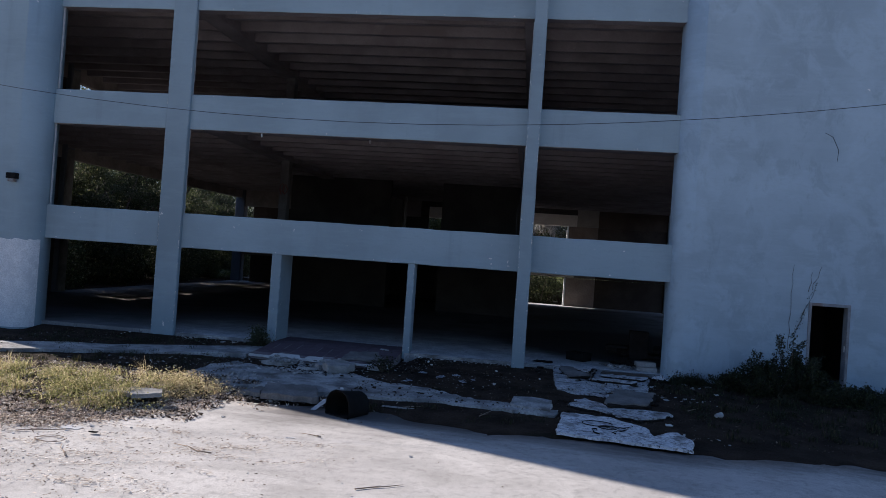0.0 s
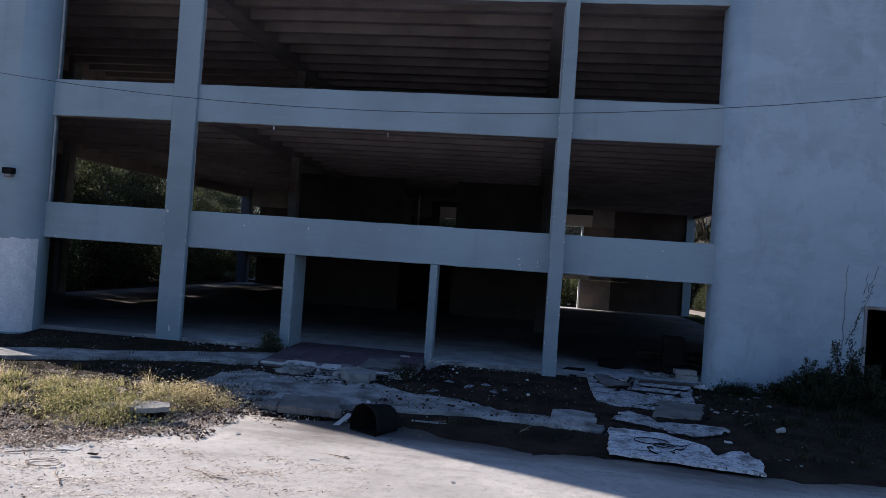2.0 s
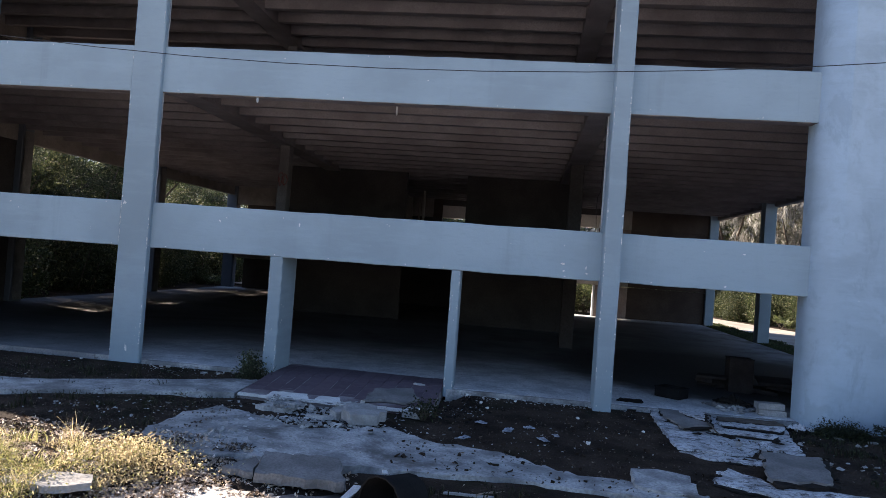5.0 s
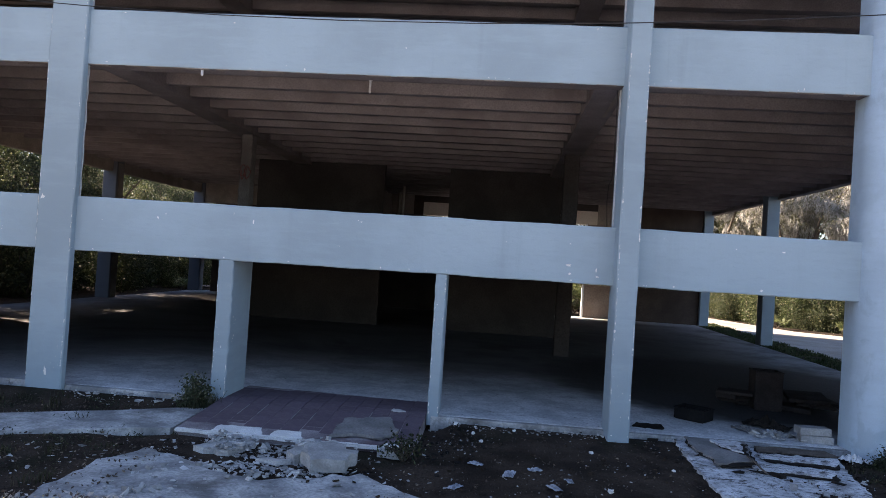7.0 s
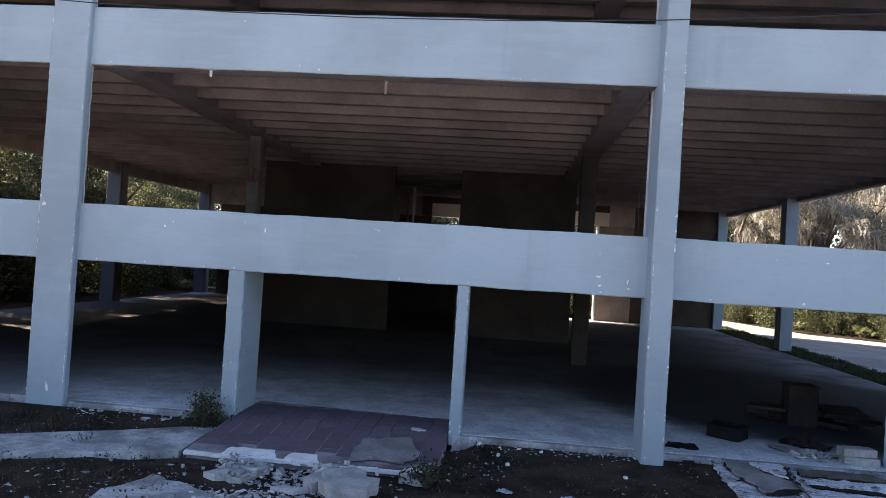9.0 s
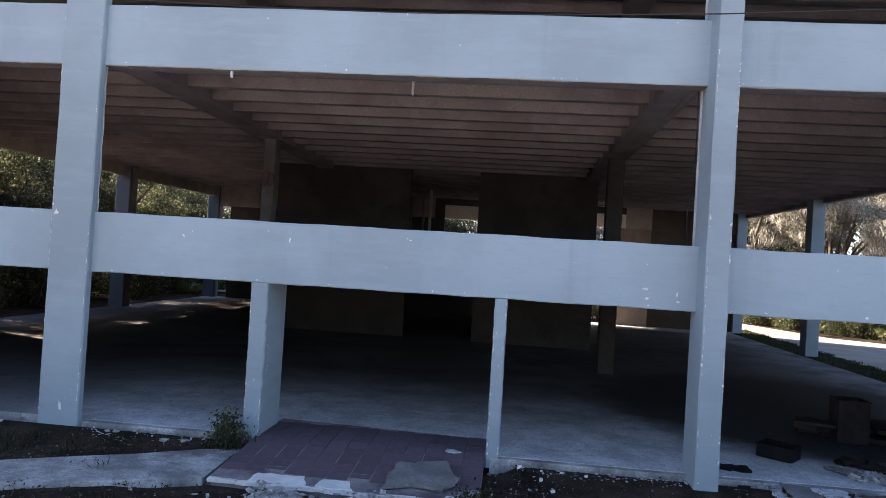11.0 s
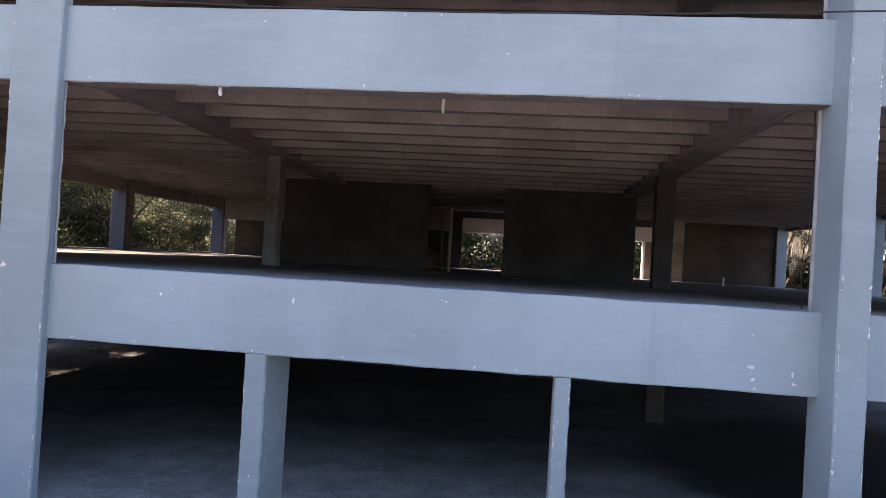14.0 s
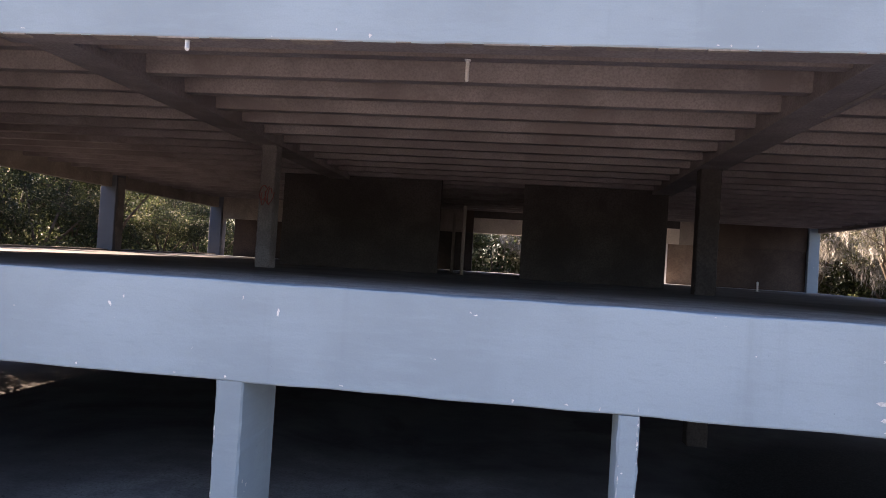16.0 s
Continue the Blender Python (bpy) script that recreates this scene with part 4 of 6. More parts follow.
slab_thing("concrete_slab", [(-5.78, 15.25), (-5.3, 15.18), (-5.12, 15.7), (-5.5, 15.92)], -0.05, 0.09, RUBBLE, "crumbling pale concrete slab in the rubble", "slab", G, (0.0, 0.03), 0.045)
slab_thing("concrete_slab", [(-4.58, 15.32), (-4.42, 15.1), (-4.24, 15.3), (-4.45, 15.56)], -0.01, 0.12, RUBBLE, "small chunk of broken concrete", "slab", G, (0.05, 0.06), 0.03)
slab_thing("concrete_slab", [(-4.9, 15.12), (-4.6, 15.0), (-4.45, 15.1), (-4.75, 15.25)], -0.09, 0.06, RUBBLE, "small flat chip of concrete", "slab", G, (0.05, -0.1), 0.03)
slab_thing("concrete_slab", [(-3.5, 15.78), (-3.15, 15.75), (-3.1, 15.95), (-3.45, 15.98)], -0.06, 0.08, RUBBLE, "small chunk of broken concrete", "slab", G, (0.02, 0.06), 0.04)
G = "fallen sheets"
slab_thing("fallen_sheet", [(0.72, 17.5), (0.68, 16.4), (0.70, 15.1), (1.25, 15.0), (1.75, 15.12), (2.05, 15.6), (2.6, 15.45), (2.75, 16.4), (2.95, 17.45)], -0.005, 0.05, FLAKED, "large fallen sheet with flaking white paint", "fallen sheet", G, (0, 0.02), 0.03)
slab_thing("fallen_sheet", [(0.86, 17.5), (0.84, 17.15), (0.99, 16.18), (1.5, 16.42), (1.72, 17.4)], 0.085, 0.03, GREYSLAB, "grey-brown fallen board on the sheets", "fallen sheet", G, (0.02, 0.02), 0.04)
slab_thing("fallen_sheet", [(1.18, 17.3), (1.24, 16.95), (1.47, 16.68), (1.58, 17.28)], 0.12, 0.02, FLAKED, "torn scrap with flaking white paint", "fallen sheet", G, (0.02, 0.02), 0.04)
slab_thing("fallen_sheet", [(1.76, 16.98), (1.72, 16.74), (2.66, 16.65), (2.85, 17.0)], 0.055, 0.018, FLAKED, "narrow peeled strip with white paint", "fallen sheet", G, (0.0, 0.05), 0.05)
slab_thing("fallen_sheet", [(1.52, 16.45), (1.48, 16.17), (2.36, 16.05), (2.5, 16.32)], 0.045, 0.018, FLAKED, "narrow peeled strip with white paint", "fallen sheet", G, (0.01, 0.05), 0.05)
slab_thing("fallen_sheet", [(1.85, 17.4), (1.8, 17.15), (2.9, 17.12), (2.85, 17.42)], 0.06, 0.02, TIMBER, "narrow dark fallen board beside the slab edge", "fallen sheet", G, (0.01, 0.03), 0.04)
slab_thing("fallen_sheet", [(1.88, 15.1), (1.55, 13.75), (2.3, 13.85), (2.68, 15.1)], 0.03, 0.05, GREYSLAB, "bare grey fallen board with rough edges", "fallen sheet", G, (0, 0.02), 0.05)
slab_thing("fallen_sheet", [(0.7, 15.0), (1.0, 14.75), (1.75, 14.7), (1.9, 14.95), (1.2, 15.05)], -0.045, 0.04, FLAKED, "peeled white strip below the large sheet", "fallen sheet", G, (0, 0.0), 0.05)
slab_thing("fallen_sheet", [(0.85, 13.7), (1.4, 13.4), (2.03, 12.98), (2.5, 13.25), (2.72, 13.65), (2.3, 13.77), (1.6, 13.85), (1.2, 14.42)], -0.07, 0.04, FLAKED, "long peeled strip with flaking white paint", "fallen sheet", G, (0.01, 0.02), 0.07)
panel = slab_thing("painted_board", [(0.73, 13.0), (0.56, 11.55), (1.6, 11.42), (2.58, 11.25), (2.70, 11.75), (2.57, 12.3), (2.38, 12.2), (2.13, 11.9), (2.08, 12.38), (1.57, 12.9)], -0.10, 0.045, BOARDPAINT, "white board with a scrawled black ring lying on the verge", "board", G, (0.0, 0.02), 0.03)
bm = bmesh.new()
for cx, cy, r0 in ((-0.62, 0.25, 0.22), (-0.46, 0.05, 0.14)):
    pts = [(cx + r0 * 1.15 * math.cos(a), cy + r0 * 0.8 * math.sin(a), 0.012 + 0.02 * (cy + r0 * 0.8 * math.sin(a))) for a in (0.35 * k for k in range(17))]
    tube(bm, pts, [0.007] * len(pts), 4)
rnd = random.Random(77)
for cx, cy, turns in ((-0.50, 0.12, 9), (-0.66, -0.18, 7), (-0.38, -0.30, 8)):
    x, y, a, pts = cx, cy, rnd.uniform(0, 6), []
    for _ in range(turns):
        pts.append((x, y, 0.013 + 0.02 * y))
        a += rnd.gauss(0.5, 0.9)
        x, y = x + 0.075 * math.cos(a), y + 0.085 * math.sin(a)
    tube(bm, pts, [rnd.choice((0.005, 0.008, 0.011)) for _ in pts], 4)
part("scrawl", bm, CHAR, panel, "scrawled black painted ring and strokes")
stick = thing("stick", "thin dark stick lying across the fallen sheets", "stick", (1.48, 16.2, 0.05), 0)
bm = bmesh.new()
tube(bm, [(0.0, 0.40, 0.045), (0.012, 0.1, 0.035), (-0.01, -0.15, 0.03), (0.0, -0.40, 0.02)], [0.012, 0.014, 0.013, 0.008], 6)
part("shaft", bm, TIMBER, stick)

# black tub on the driveway, lying on its side with the mouth towards the open
tub = thing("plastic_tub", "black plastic tub lying on its side, mouth open", "tub", (-2.97, 11.48, -0.2), -30)
prof = [(-0.25, 0.0), (0.25, 0.0), (0.27, 0.12), (0.25, 0.26), (0.18, 0.36), (0.07, 0.41), (-0.05, 0.41), (-0.16, 0.36), (-0.24, 0.26), (-0.27, 0.12)]
bm = bmesh.new()
rings = []
for y, s in ((0.0, 1.0), (0.50, 0.86), (0.53, 0.80)):
    rings.append([bm.verts.new((x * s, y, z * s + 0.008)) for x, z in prof])
for y, s in ((0.49, 0.82), (0.0, 0.95)):
    rings.append([bm.verts.new((x * s, y, z * s + 0.016)) for x, z in prof])
for a, b in zip(rings, rings[1:]):
    for k in range(len(prof)):
        q = bm.faces.new((a[k], a[(k + 1) % len(prof)], b[(k + 1) % len(prof)], b[k]))
        q.smooth = True
bm.faces.new(rings[2])
bm.faces.new(rings[3][::-1])
bmesh.ops.recalc_face_normals(bm, faces=bm.faces)
part("shell", bm, BLACK, tub)
bm = bmesh.new()
loop_pts = [(x * 1.02, -0.005, z * 1.02 + 0.008) for x, z in prof + prof[:1]]
tube(bm, loop_pts, [0.013] * len(loop_pts), 6)
part("rim", bm, BLACK, tub)
chip = part("white_shard", slab([(-0.05, -0.02), (0.02, -0.03), (0.06, 0.03), (-0.01, 0.03)], 0.01, 0.006, 0.05, random.Random(14)), PAPER)
chip.matrix_basis = pose(-2.97, 11.66, 0.232, 20, 8, 60)
tagged(chip, "small white shard lying on the black tub", "shard")
shard = part("white_shard", slab([(-0.16, -0.07), (-0.05, -0.1), (0.2, 0.06), (0.12, 0.1)], 0.012, 0.008, 0.08, random.Random(9)), PAPER)
shard.matrix_basis = pose(-3.42, 11.86, -0.13, 35, -15, 20)
tagged(shard, "thin white shard leaning by the black tub", "shard")

PLASTIC_AT = []
# dark bins, blocks and scrap on the ground floor
def dark_bin(at, turn, w, d, h, label, category, mat):
    """An open box: four walls, a rolled rim and a base."""
    ob = thing("scrap_bin", label, category, at, turn)
    for sx in (-1, 1):
        part("side", boxes((sx * w - 0.012, sx * w + 0.012, -d, d, 0.01, h), bevel=0.004), mat, ob)
        part("end", boxes((-w + 0.012, w - 0.012, sx * d - 0.012, sx * d + 0.012, 0.01, h), bevel=0.004), mat, ob)
        part("rim", boxes((-w - 0.02, w + 0.02, sx * d - 0.02, sx * d + 0.02, h, h + 0.022), bevel=0.006), mat, ob)
        part("rim", boxes((sx * w - 0.02, sx * w + 0.02, -d + 0.02, d - 0.02, h, h + 0.022), bevel=0.006), mat, ob)
    part("base", boxes((-w + 0.012, w - 0.012, -d + 0.012, d - 0.012, 0.0, 0.02), bevel=0.003), mat, ob)
    return ob


for k, (x, y, s) in enumerate(((-1.77, 15.31, 0.15), (-1.25, 14.9, 0.12), (-2.2, 15.6, 0.11), (-1.45, 15.5, 0.10), (-2.4, 14.8, 0.12), (-1.05, 15.15, 0.08))):
    PLASTIC_AT.append((x, y, s, k))
dark_bin((1.40, 19.02, 0.05), -38, 0.25, 0.20, 0.19, "low dark plastic bin standing on the floor", "bin", BLACK)
dark_bin((3.15, 20.62, 0.05), -4, 0.24, 0.22, 0.72, "tall dark box standing in the shade", "bin", CRATE)
for k, (x, y, z, a) in enumerate(((2.98, 18.02, 0.05, -6), (2.94, 18.03, 0.17, 4))):
    blk = part("concrete_block", boxes((-0.24, 0.24, -0.11, 0.11, 0, 0.115), bevel=0.012), RUBBLE)
    blk.matrix_basis = pose(x, y, z, 0, 0, a)
    tagged(blk, "pale solid concrete block, stacked at the floor's edge", "block", "stacked blocks")
def crumple(name, at, wx, wy, h, material, label, category, seed):
    """A crumpled sheet: a folded grid that lies in ridges."""
    rnd = random.Random(seed)
    n = 14
    bm = bmesh.new()
    grid = []
    for i in range(n + 1):
        row = []
        for j in range(n + 1):
            u, v = i / n * 2 - 1, j / n * 2 - 1
            edge = max(abs(u), abs(v))
            fold = abs(noise.noise((u * 2.6 + seed, v * 2.6, 0.5))) + 0.6 * abs(noise.noise((u * 6.3, v * 6.3 + seed, 1.5)))
            row.append(bm.verts.new((u * wx * (1 + 0.2 * noise.noise((v * 3, seed, 0))), v * wy * (1 + 0.25 * noise.noise((u * 3, seed, 4))), 0.006 + h * fold * (1.15 - 0.75 * edge))))
        grid.append(row)
    for i in range(n):
        for j in range(n):
            bm.faces.new((grid[i][j], grid[i + 1][j], grid[i + 1][j + 1], grid[i][j + 1]))
    ob = part(name, bm, material)
    ob.matrix_basis = pose(*at, 0, 0, seed * 40)
    mod = ob.modifiers.new("thickness", "SOLIDIFY")
    mod.thickness = 0.004
    return tagged(ob, label, category)


crumple("plastic_sheet", (2.14, 18.45, 0.055), 0.26, 0.15, 0.10, GREYSLAB, "crumpled grey plastic sheet on the floor's edge", "sheet", 3)
crumple("plastic_sheet", (2.5, 18.42, 0.055), 0.18, 0.12, 0.08, RUBBLE, "crumpled whitish plastic sheet beside the blocks", "sheet", 6)
crumple("rag", (3.19, 17.2, -0.01), 0.19, 0.14, 0.17, PAPER, "crumpled grey rag at the foot of the tower", "rag", 5)
crumple("dark_tarp", (2.55, 18.85, 0.055), 0.34, 0.2, 0.2, CHAR, "crumpled dark tarp heaped on the floor", "tarp", 8)
for x, y, s, k in PLASTIC_AT:
    crumple("plastic_scrap", (x, y, ground_height(x, y) + 0.008), s * 0.85, s * 0.45, 0.05, PLASTIC, "crumpled bluish-white plastic scrap on the earth", "plastic scrap", 11 + k)["group"] = "plastic scraps"
for x, y in ((-2.02, 17.36), (-2.17, 16.67), (-0.63, 16.54), (-0.6, 14.95), (0.35, 15.96), (-2.59, 17.44), (-1.7, 17.3), (-2.3, 17.1)):
    bm = bmesh.new()
    rock(bm, (0, 0, 0.015), 0.03, rub, 0.9)
    rock(bm, (0.012, 0.008, 0.017), 0.025, rub, 0.9)
    st = part("pale_stone", bm, BARE)
    st.matrix_basis = pose(x, y, ground_height(x, y))
    tagged(st, "pale stone lying on dark earth", "stone", "pale stones")
rag = bmesh.new()
for k in range(34):
    rock(rag, (2.5 + rub.uniform(-0.4, 0.35), 18.1 + rub.uniform(-0.2, 0.25), 0.06 + rub.uniform(0, 0.03)), rub.uniform(0.02, 0.07), rub, 0.5)
tagged(part("rubble_heap", rag, RUBBLE), "small heap of grey rubble on the floor's edge", "rubble", kind="stuff")
top = bmesh.new()
for k in range(150):
    x, y = rub.gauss(-5.38, 0.2), rub.gauss(15.5, 0.16)
    rock(top, (x, y, -0.045 + rub.uniform(0, 0.02)), 0.012 + 0.04 * rub.random() ** 2, rub, 0.6)
for k in range(60):
    x, y = rub.gauss(-4.3, 0.16), rub.gauss(15.6, 0.12)
    rock(top, (x, y, -0.06 + rub.uniform(0, 0.08)), 0.015 + 0.05 * rub.random() ** 2, rub, 0.7)
tagged(part("rubble_heap", top, RUBBLE), "broken crumbs lying over the fallen slabs", "rubble", kind="stuff")
heap = thing("scrap_heap", "dark low heap of scrap boards", "scrap heap", (2.75, 20.75, 0.05), 12)
for k in range(5):
    w, d, h = rub.uniform(0.2, 0.34), rub.uniform(0.12, 0.24), rub.uniform(0.06, 0.12)
    b = part("scrap_board", boxes((-w, w, -d, d, -h / 2, h / 2), bevel=0.02), CRATE, heap)
    b.matrix_basis = pose(rub.uniform(-0.2, 0.15), rub.uniform(-0.15, 0.15), 0.06 + 0.055 * k, rub.uniform(-5, 5), rub.uniform(-5, 5), rub.uniform(-40, 40))
heap = thing("scrap_heap", "dark pile of scrap sheets in deep shade", "scrap heap", (3.95, 20.7, 0.05), -8)
for k in range(4):
    w, d, h = rub.uniform(0.25, 0.42), rub.uniform(0.2, 0.4), rub.uniform(0.06, 0.1)
    b = part("scrap_board", boxes((-w, w, -d, d, -h / 2, h / 2), bevel=0.02), CRATE, heap)
    b.matrix_basis = pose(rub.uniform(-0.25, 0.25), rub.uniform(-0.2, 0.2), 0.06 + 0.07 * k, rub.uniform(-4, 4), rub.uniform(-4, 4), rub.uniform(-25, 25))
mat_dark = part("floor_scrap", slab([(0.2, 18.05), (0.65, 18.0), (0.7, 18.3), (0.3, 18.35)], 0.02, 0.05, 0.08, random.Random(3)), CHAR)
mat_dark.matrix_basis = pose(0, 0, 0.07)
tagged(mat_dark, "flat dark scrap of matting on the floor", "scrap")

cup = thing("paper_cup", "crushed white paper cup on the weeds", "cup", (3.55, 13.6, -0.06), 30)
bm = bmesh.new()
tube(bm, [(-0.07, 0, 0.05), (0.07, 0, 0.065)], [0.035, 0.05], 10)
part("wall", bm, PAPER, cup)

scrap = part("paper_scrap", slab([(-0.14, -0.06), (0.12, -0.08), (0.16, 0.05), (-0.1, 0.07)], 0.006, 0.015, 0.08, random.Random(19)), PAPER)
scrap.matrix_basis = pose(-6.15, 9.35, -0.185, 3, 2, 10)
tagged(scrap, "flat white scrap lying on the pavement", "scrap")

for at, size, seed in (((-4.83, 8.14, -0.195), 0.06, 2), ((-3.22, 10.0, -0.195), 0.07, 5), ((-4.62, 12.86, -0.03), 0.09, 8)):
    bit = part("paper_scrap", slab([(-size, -size * 0.4), (size * 0.8, -size * 0.5), (size, size * 0.3), (-size * 0.7, size * 0.5)], 0.006, 0.012, 0.04, random.Random(seed)), PAPER)
    bit.matrix_basis = pose(*at, 4, -3, 40 * seed)
    tagged(bit, "small torn white scrap lying on the ground", "scrap", "white scraps")
branch = thing("fallen_branch", "bleached fallen branch lying along the verge", "branch", (-8.3, 10.58, 0.0))
bm = bmesh.new()
pts = [(-1.5, 0.08, -0.06), (-0.8, -0.03, -0.07), (-0.1, 0.02, -0.075), (0.6, -0.02, -0.085), (1.3, 0.0, -0.11)]
tube(bm, pts, [0.034, 0.032, 0.028, 0.024, 0.014], 7)
part("bough", bm, DEADWOOD, branch)
bm = bmesh.new()
tube(bm, [pts[2], (0.15, 0.12, -0.04), (0.42, 0.2, -0.02)], [0.016, 0.011, 0.004], 5)
part("side_shoot", bm, DEADWOOD, branch)
coil = thing("wire_loop", "pale rusty loop of wire lying on the pavement", "wire", (-6.02, 8.75, -0.188))
bm = bmesh.new()
for k in range(2):
    ring = [((0.19 + 0.02 * k) * math.cos(0.4 * j + k), (0.11 + 0.02 * k) * math.sin(0.4 * j + k), 0.004 + 0.007 * k + 0.006 * math.sin(j)) for j in range(15 + k)]
    tube(bm, ring, [0.0045] * len(ring), 5)
part("strand", bm, DEADWOOD, coil)
bm = bmesh.new()
rock(bm, (0, 0, 0.03), 0.05, random.Random(6), 0.9)
pebble = part("dark_stone", bm, CHAR)
pebble.matrix_basis = pose(-5.72, 9.19, -0.2)
tagged(pebble, "dark stone lying on the sunlit pavement", "stone")
slab_thing("concrete_slab", [(-0.2, 13.15), (-0.16, 13.82), (0.2, 13.86), (0.55, 13.7), (0.5, 12.95), (0.1, 13.0)], -0.045, 0.09, CONCRETE, "flat grey concrete slab at the end of the apron", "slab", "broken slabs before the entrance", (0.0, 0.02), 0.03)
plank = part("thin_board", slab([(-0.43, -0.02), (0.43, -0.025), (0.42, 0.02), (-0.42, 0.025)], 0.02, 0.006, 0.06, random.Random(21)), RUBBLE)
plank.matrix_basis = pose(-2.0, 12.46, -0.165, 0, 2, 9)
tagged(plank, "thin pale batten lying along the pavement's edge", "batten")
rag_white = part("paper_scrap", slab([(-0.11, -0.05), (0.02, -0.06), (0.12, 0.0), (0.03, 0.05), (-0.1, 0.04)], 0.02, 0.015, 0.04, random.Random(23)), PAPER)
rag_white.matrix_basis = pose(-3.52, 17.66, 0.085, 3, 2, -6)
tagged(rag_white, "crumpled white scrap at the top of the paver ramp", "scrap", "white scraps")

# twigs
for k in range(9):
    x, y = ((-1.55, 8.35), (-6.4, 9.1), (-5.6, 8.4), (-4.2, 9.0), (-7.2, 8.8), (-3.0, 10.2), (-1.9, 12.55), (-0.6, 12.5), (3.3, 14.3))[k]
    bm = bmesh.new()
    a, l = rub.uniform(0, 3.1), rub.uniform(0.15, 0.35)
    pts = [(math.cos(a) * l * f + rub.uniform(-0.03, 0.03), math.sin(a) * l * f + rub.uniform(-0.03, 0.03), 0.012) for f in (-1, -0.4, 0.3, 1)]
    tube(bm, pts, [0.009, 0.008, 0.006, 0.003], 5)
    tube(bm, [pts[1], (pts[1][0] + 0.1, pts[1][1] + 0.07, 0.02)], [0.006, 0.002], 4)
    tw = part("twig", bm, DEADWOOD)
    tw.matrix_basis = pose(x, y, max(-0.2, ground_height(x, y)) + 0.004)
    tagged(tw, "dry fallen twig on the pavement", "twig", "fallen twigs")


# ---- rubble, litter, grass: uncountable stuff ----
def scatter(name, count, region, size, material, label, seed, flat=0.6):
    rnd = random.Random(seed)
    bm = bmesh.new()
    made = 0
    while made < count:
        x, y = region(rnd)
        s = size * (0.25 + 1.4 * rnd.random() ** 3)
        rock(bm, (x, y, base_height(x, y) + s * 0.2), s, rnd, flat)
        made += 1
    return tagged(part(name, bm, material), label, "rubble", kind="stuff")


def base_height(x, y):
    z = ground_height(x, y)
    if y < kerb_line(x):
        return -0.2
    if -6.0 < x < -3.3 and 14.95 < y < 16.0:
        return -0.16
    if -6.5 < x < 0.5 and 12.8 < y < 15.1 and y < 14.7 - 0.2 * max(0, x + 4.0):
        return -0.1
    return z


def gauss(cx, cy, sx, sy):
    return lambda rnd: (rnd.gauss(cx, sx), rnd.gauss(cy, sy))


def rect(x0, x1, y0, y1):
    return lambda rnd: (rnd.uniform(x0, x1), rnd.uniform(y0, y1))


scatter("rubble", 1500, gauss(-4.8, 15.2, 0.62, 0.36), 0.03, RUBBLE, "loose broken concrete rubble before the ramp", 1)
scatter("litter", 120, gauss(-4.9, 15.05, 0.5, 0.25), 0.035, PAPER, "bright chips of plaster in the rubble", 27, 0.35)
scatter("dark_debris", 420, gauss(-4.7, 15.3, 0.75, 0.32), 0.026, EARTH, "dark broken debris before the ramp", 21)
scatter("dark_debris", 200, gauss(2.2, 16.4, 0.9, 0.8), 0.05, CHAR, "dark broken debris among the sheets", 22)
scatter("dark_debris", 500, gauss(-4.8, 15.2, 0.55, 0.3), 0.02, CHAR, "dark crumbs in the rubble", 28)
scatter("rubble", 260, gauss(-5.3, 13.7, 0.7, 0.5), 0.014, RUBBLE, "fine concrete crumbs on the apron", 29, 0.5)
scatter("rubble", 150, gauss(-2.55, 16.7, 0.3, 0.5), 0.013, RUBBLE, "grey rubble heaped beside the ramp", 33)
scatter("dark_debris", 260, gauss(-2.5, 16.7, 0.35, 0.5), 0.026, CHAR, "dark debris beside the ramp", 34)
scatter("rubble", 160, rect(-2.9, -0.4, 17.2, 17.56), 0.016, RUBBLE, "crumbs fallen from the floor slab's edge", 35)
scatter("rubble", 120, gauss(-5.6, 13.4, 0.5, 0.3), 0.035, RUBBLE, "small concrete crumbs on the apron", 2)
scatter("rubble", 80, rect(-3.1, 0.7, 14.3, 17.45), 0.012, RUBBLE, "scattered pale rubble on dark earth", 3)
scatter("rubble", 40, gauss(-1.6, 15.1, 0.6, 0.3), 0.014, RUBBLE, "scattered pale rubble on dark earth", 4)
scatter("rubble", 120, rect(-12.5, -6.6, 13.2, 17.5), 0.018, RUBBLE, "scattered pale rubble among weeds", 5)
scatter("litter", 150, gauss(-7.3, 14.4, 0.7, 0.5), 0.022, RUBBLE, "pale flakes strewn on dark earth beside the apron", 36, 0.35)
scatter("litter", 130, gauss(-1.6, 14.9, 0.9, 0.7), 0.013, RUBBLE, "small pale flakes strewn on dark earth", 37, 0.4)
scatter("litter", 26, gauss(3.5, 15.05, 0.22, 0.1), 0.026, RUBBLE, "pale broken shards heaped in the dark grass", 38, 0.4)
scatter("litter", 22, gauss(2.95, 12.3, 0.28, 0.16), 0.025, RUBBLE, "pale shards beside the fallen board", 39, 0.4)
scatter("rubble", 110, rect(-3.0, 3.2, 17.35, 17.58), 0.018, RUBBLE, "crumbs along the floor slab's edge", 6)
scatter("rubble", 120, rect(-9.0, -6.6, 17.2, 17.58), 0.03, RUBBLE, "crumbs along the floor slab's edge", 7)
scatter("rubble", 90, gauss(2.6, 16.2, 0.8, 0.8), 0.04, RUBBLE, "broken crumbs round the fallen sheets", 8)
scatter("litter", 30, rect(-12.5, 3.5, 12.8, 17.3), 0.03, PAPER, "scraps of white litter", 9, 0.3)
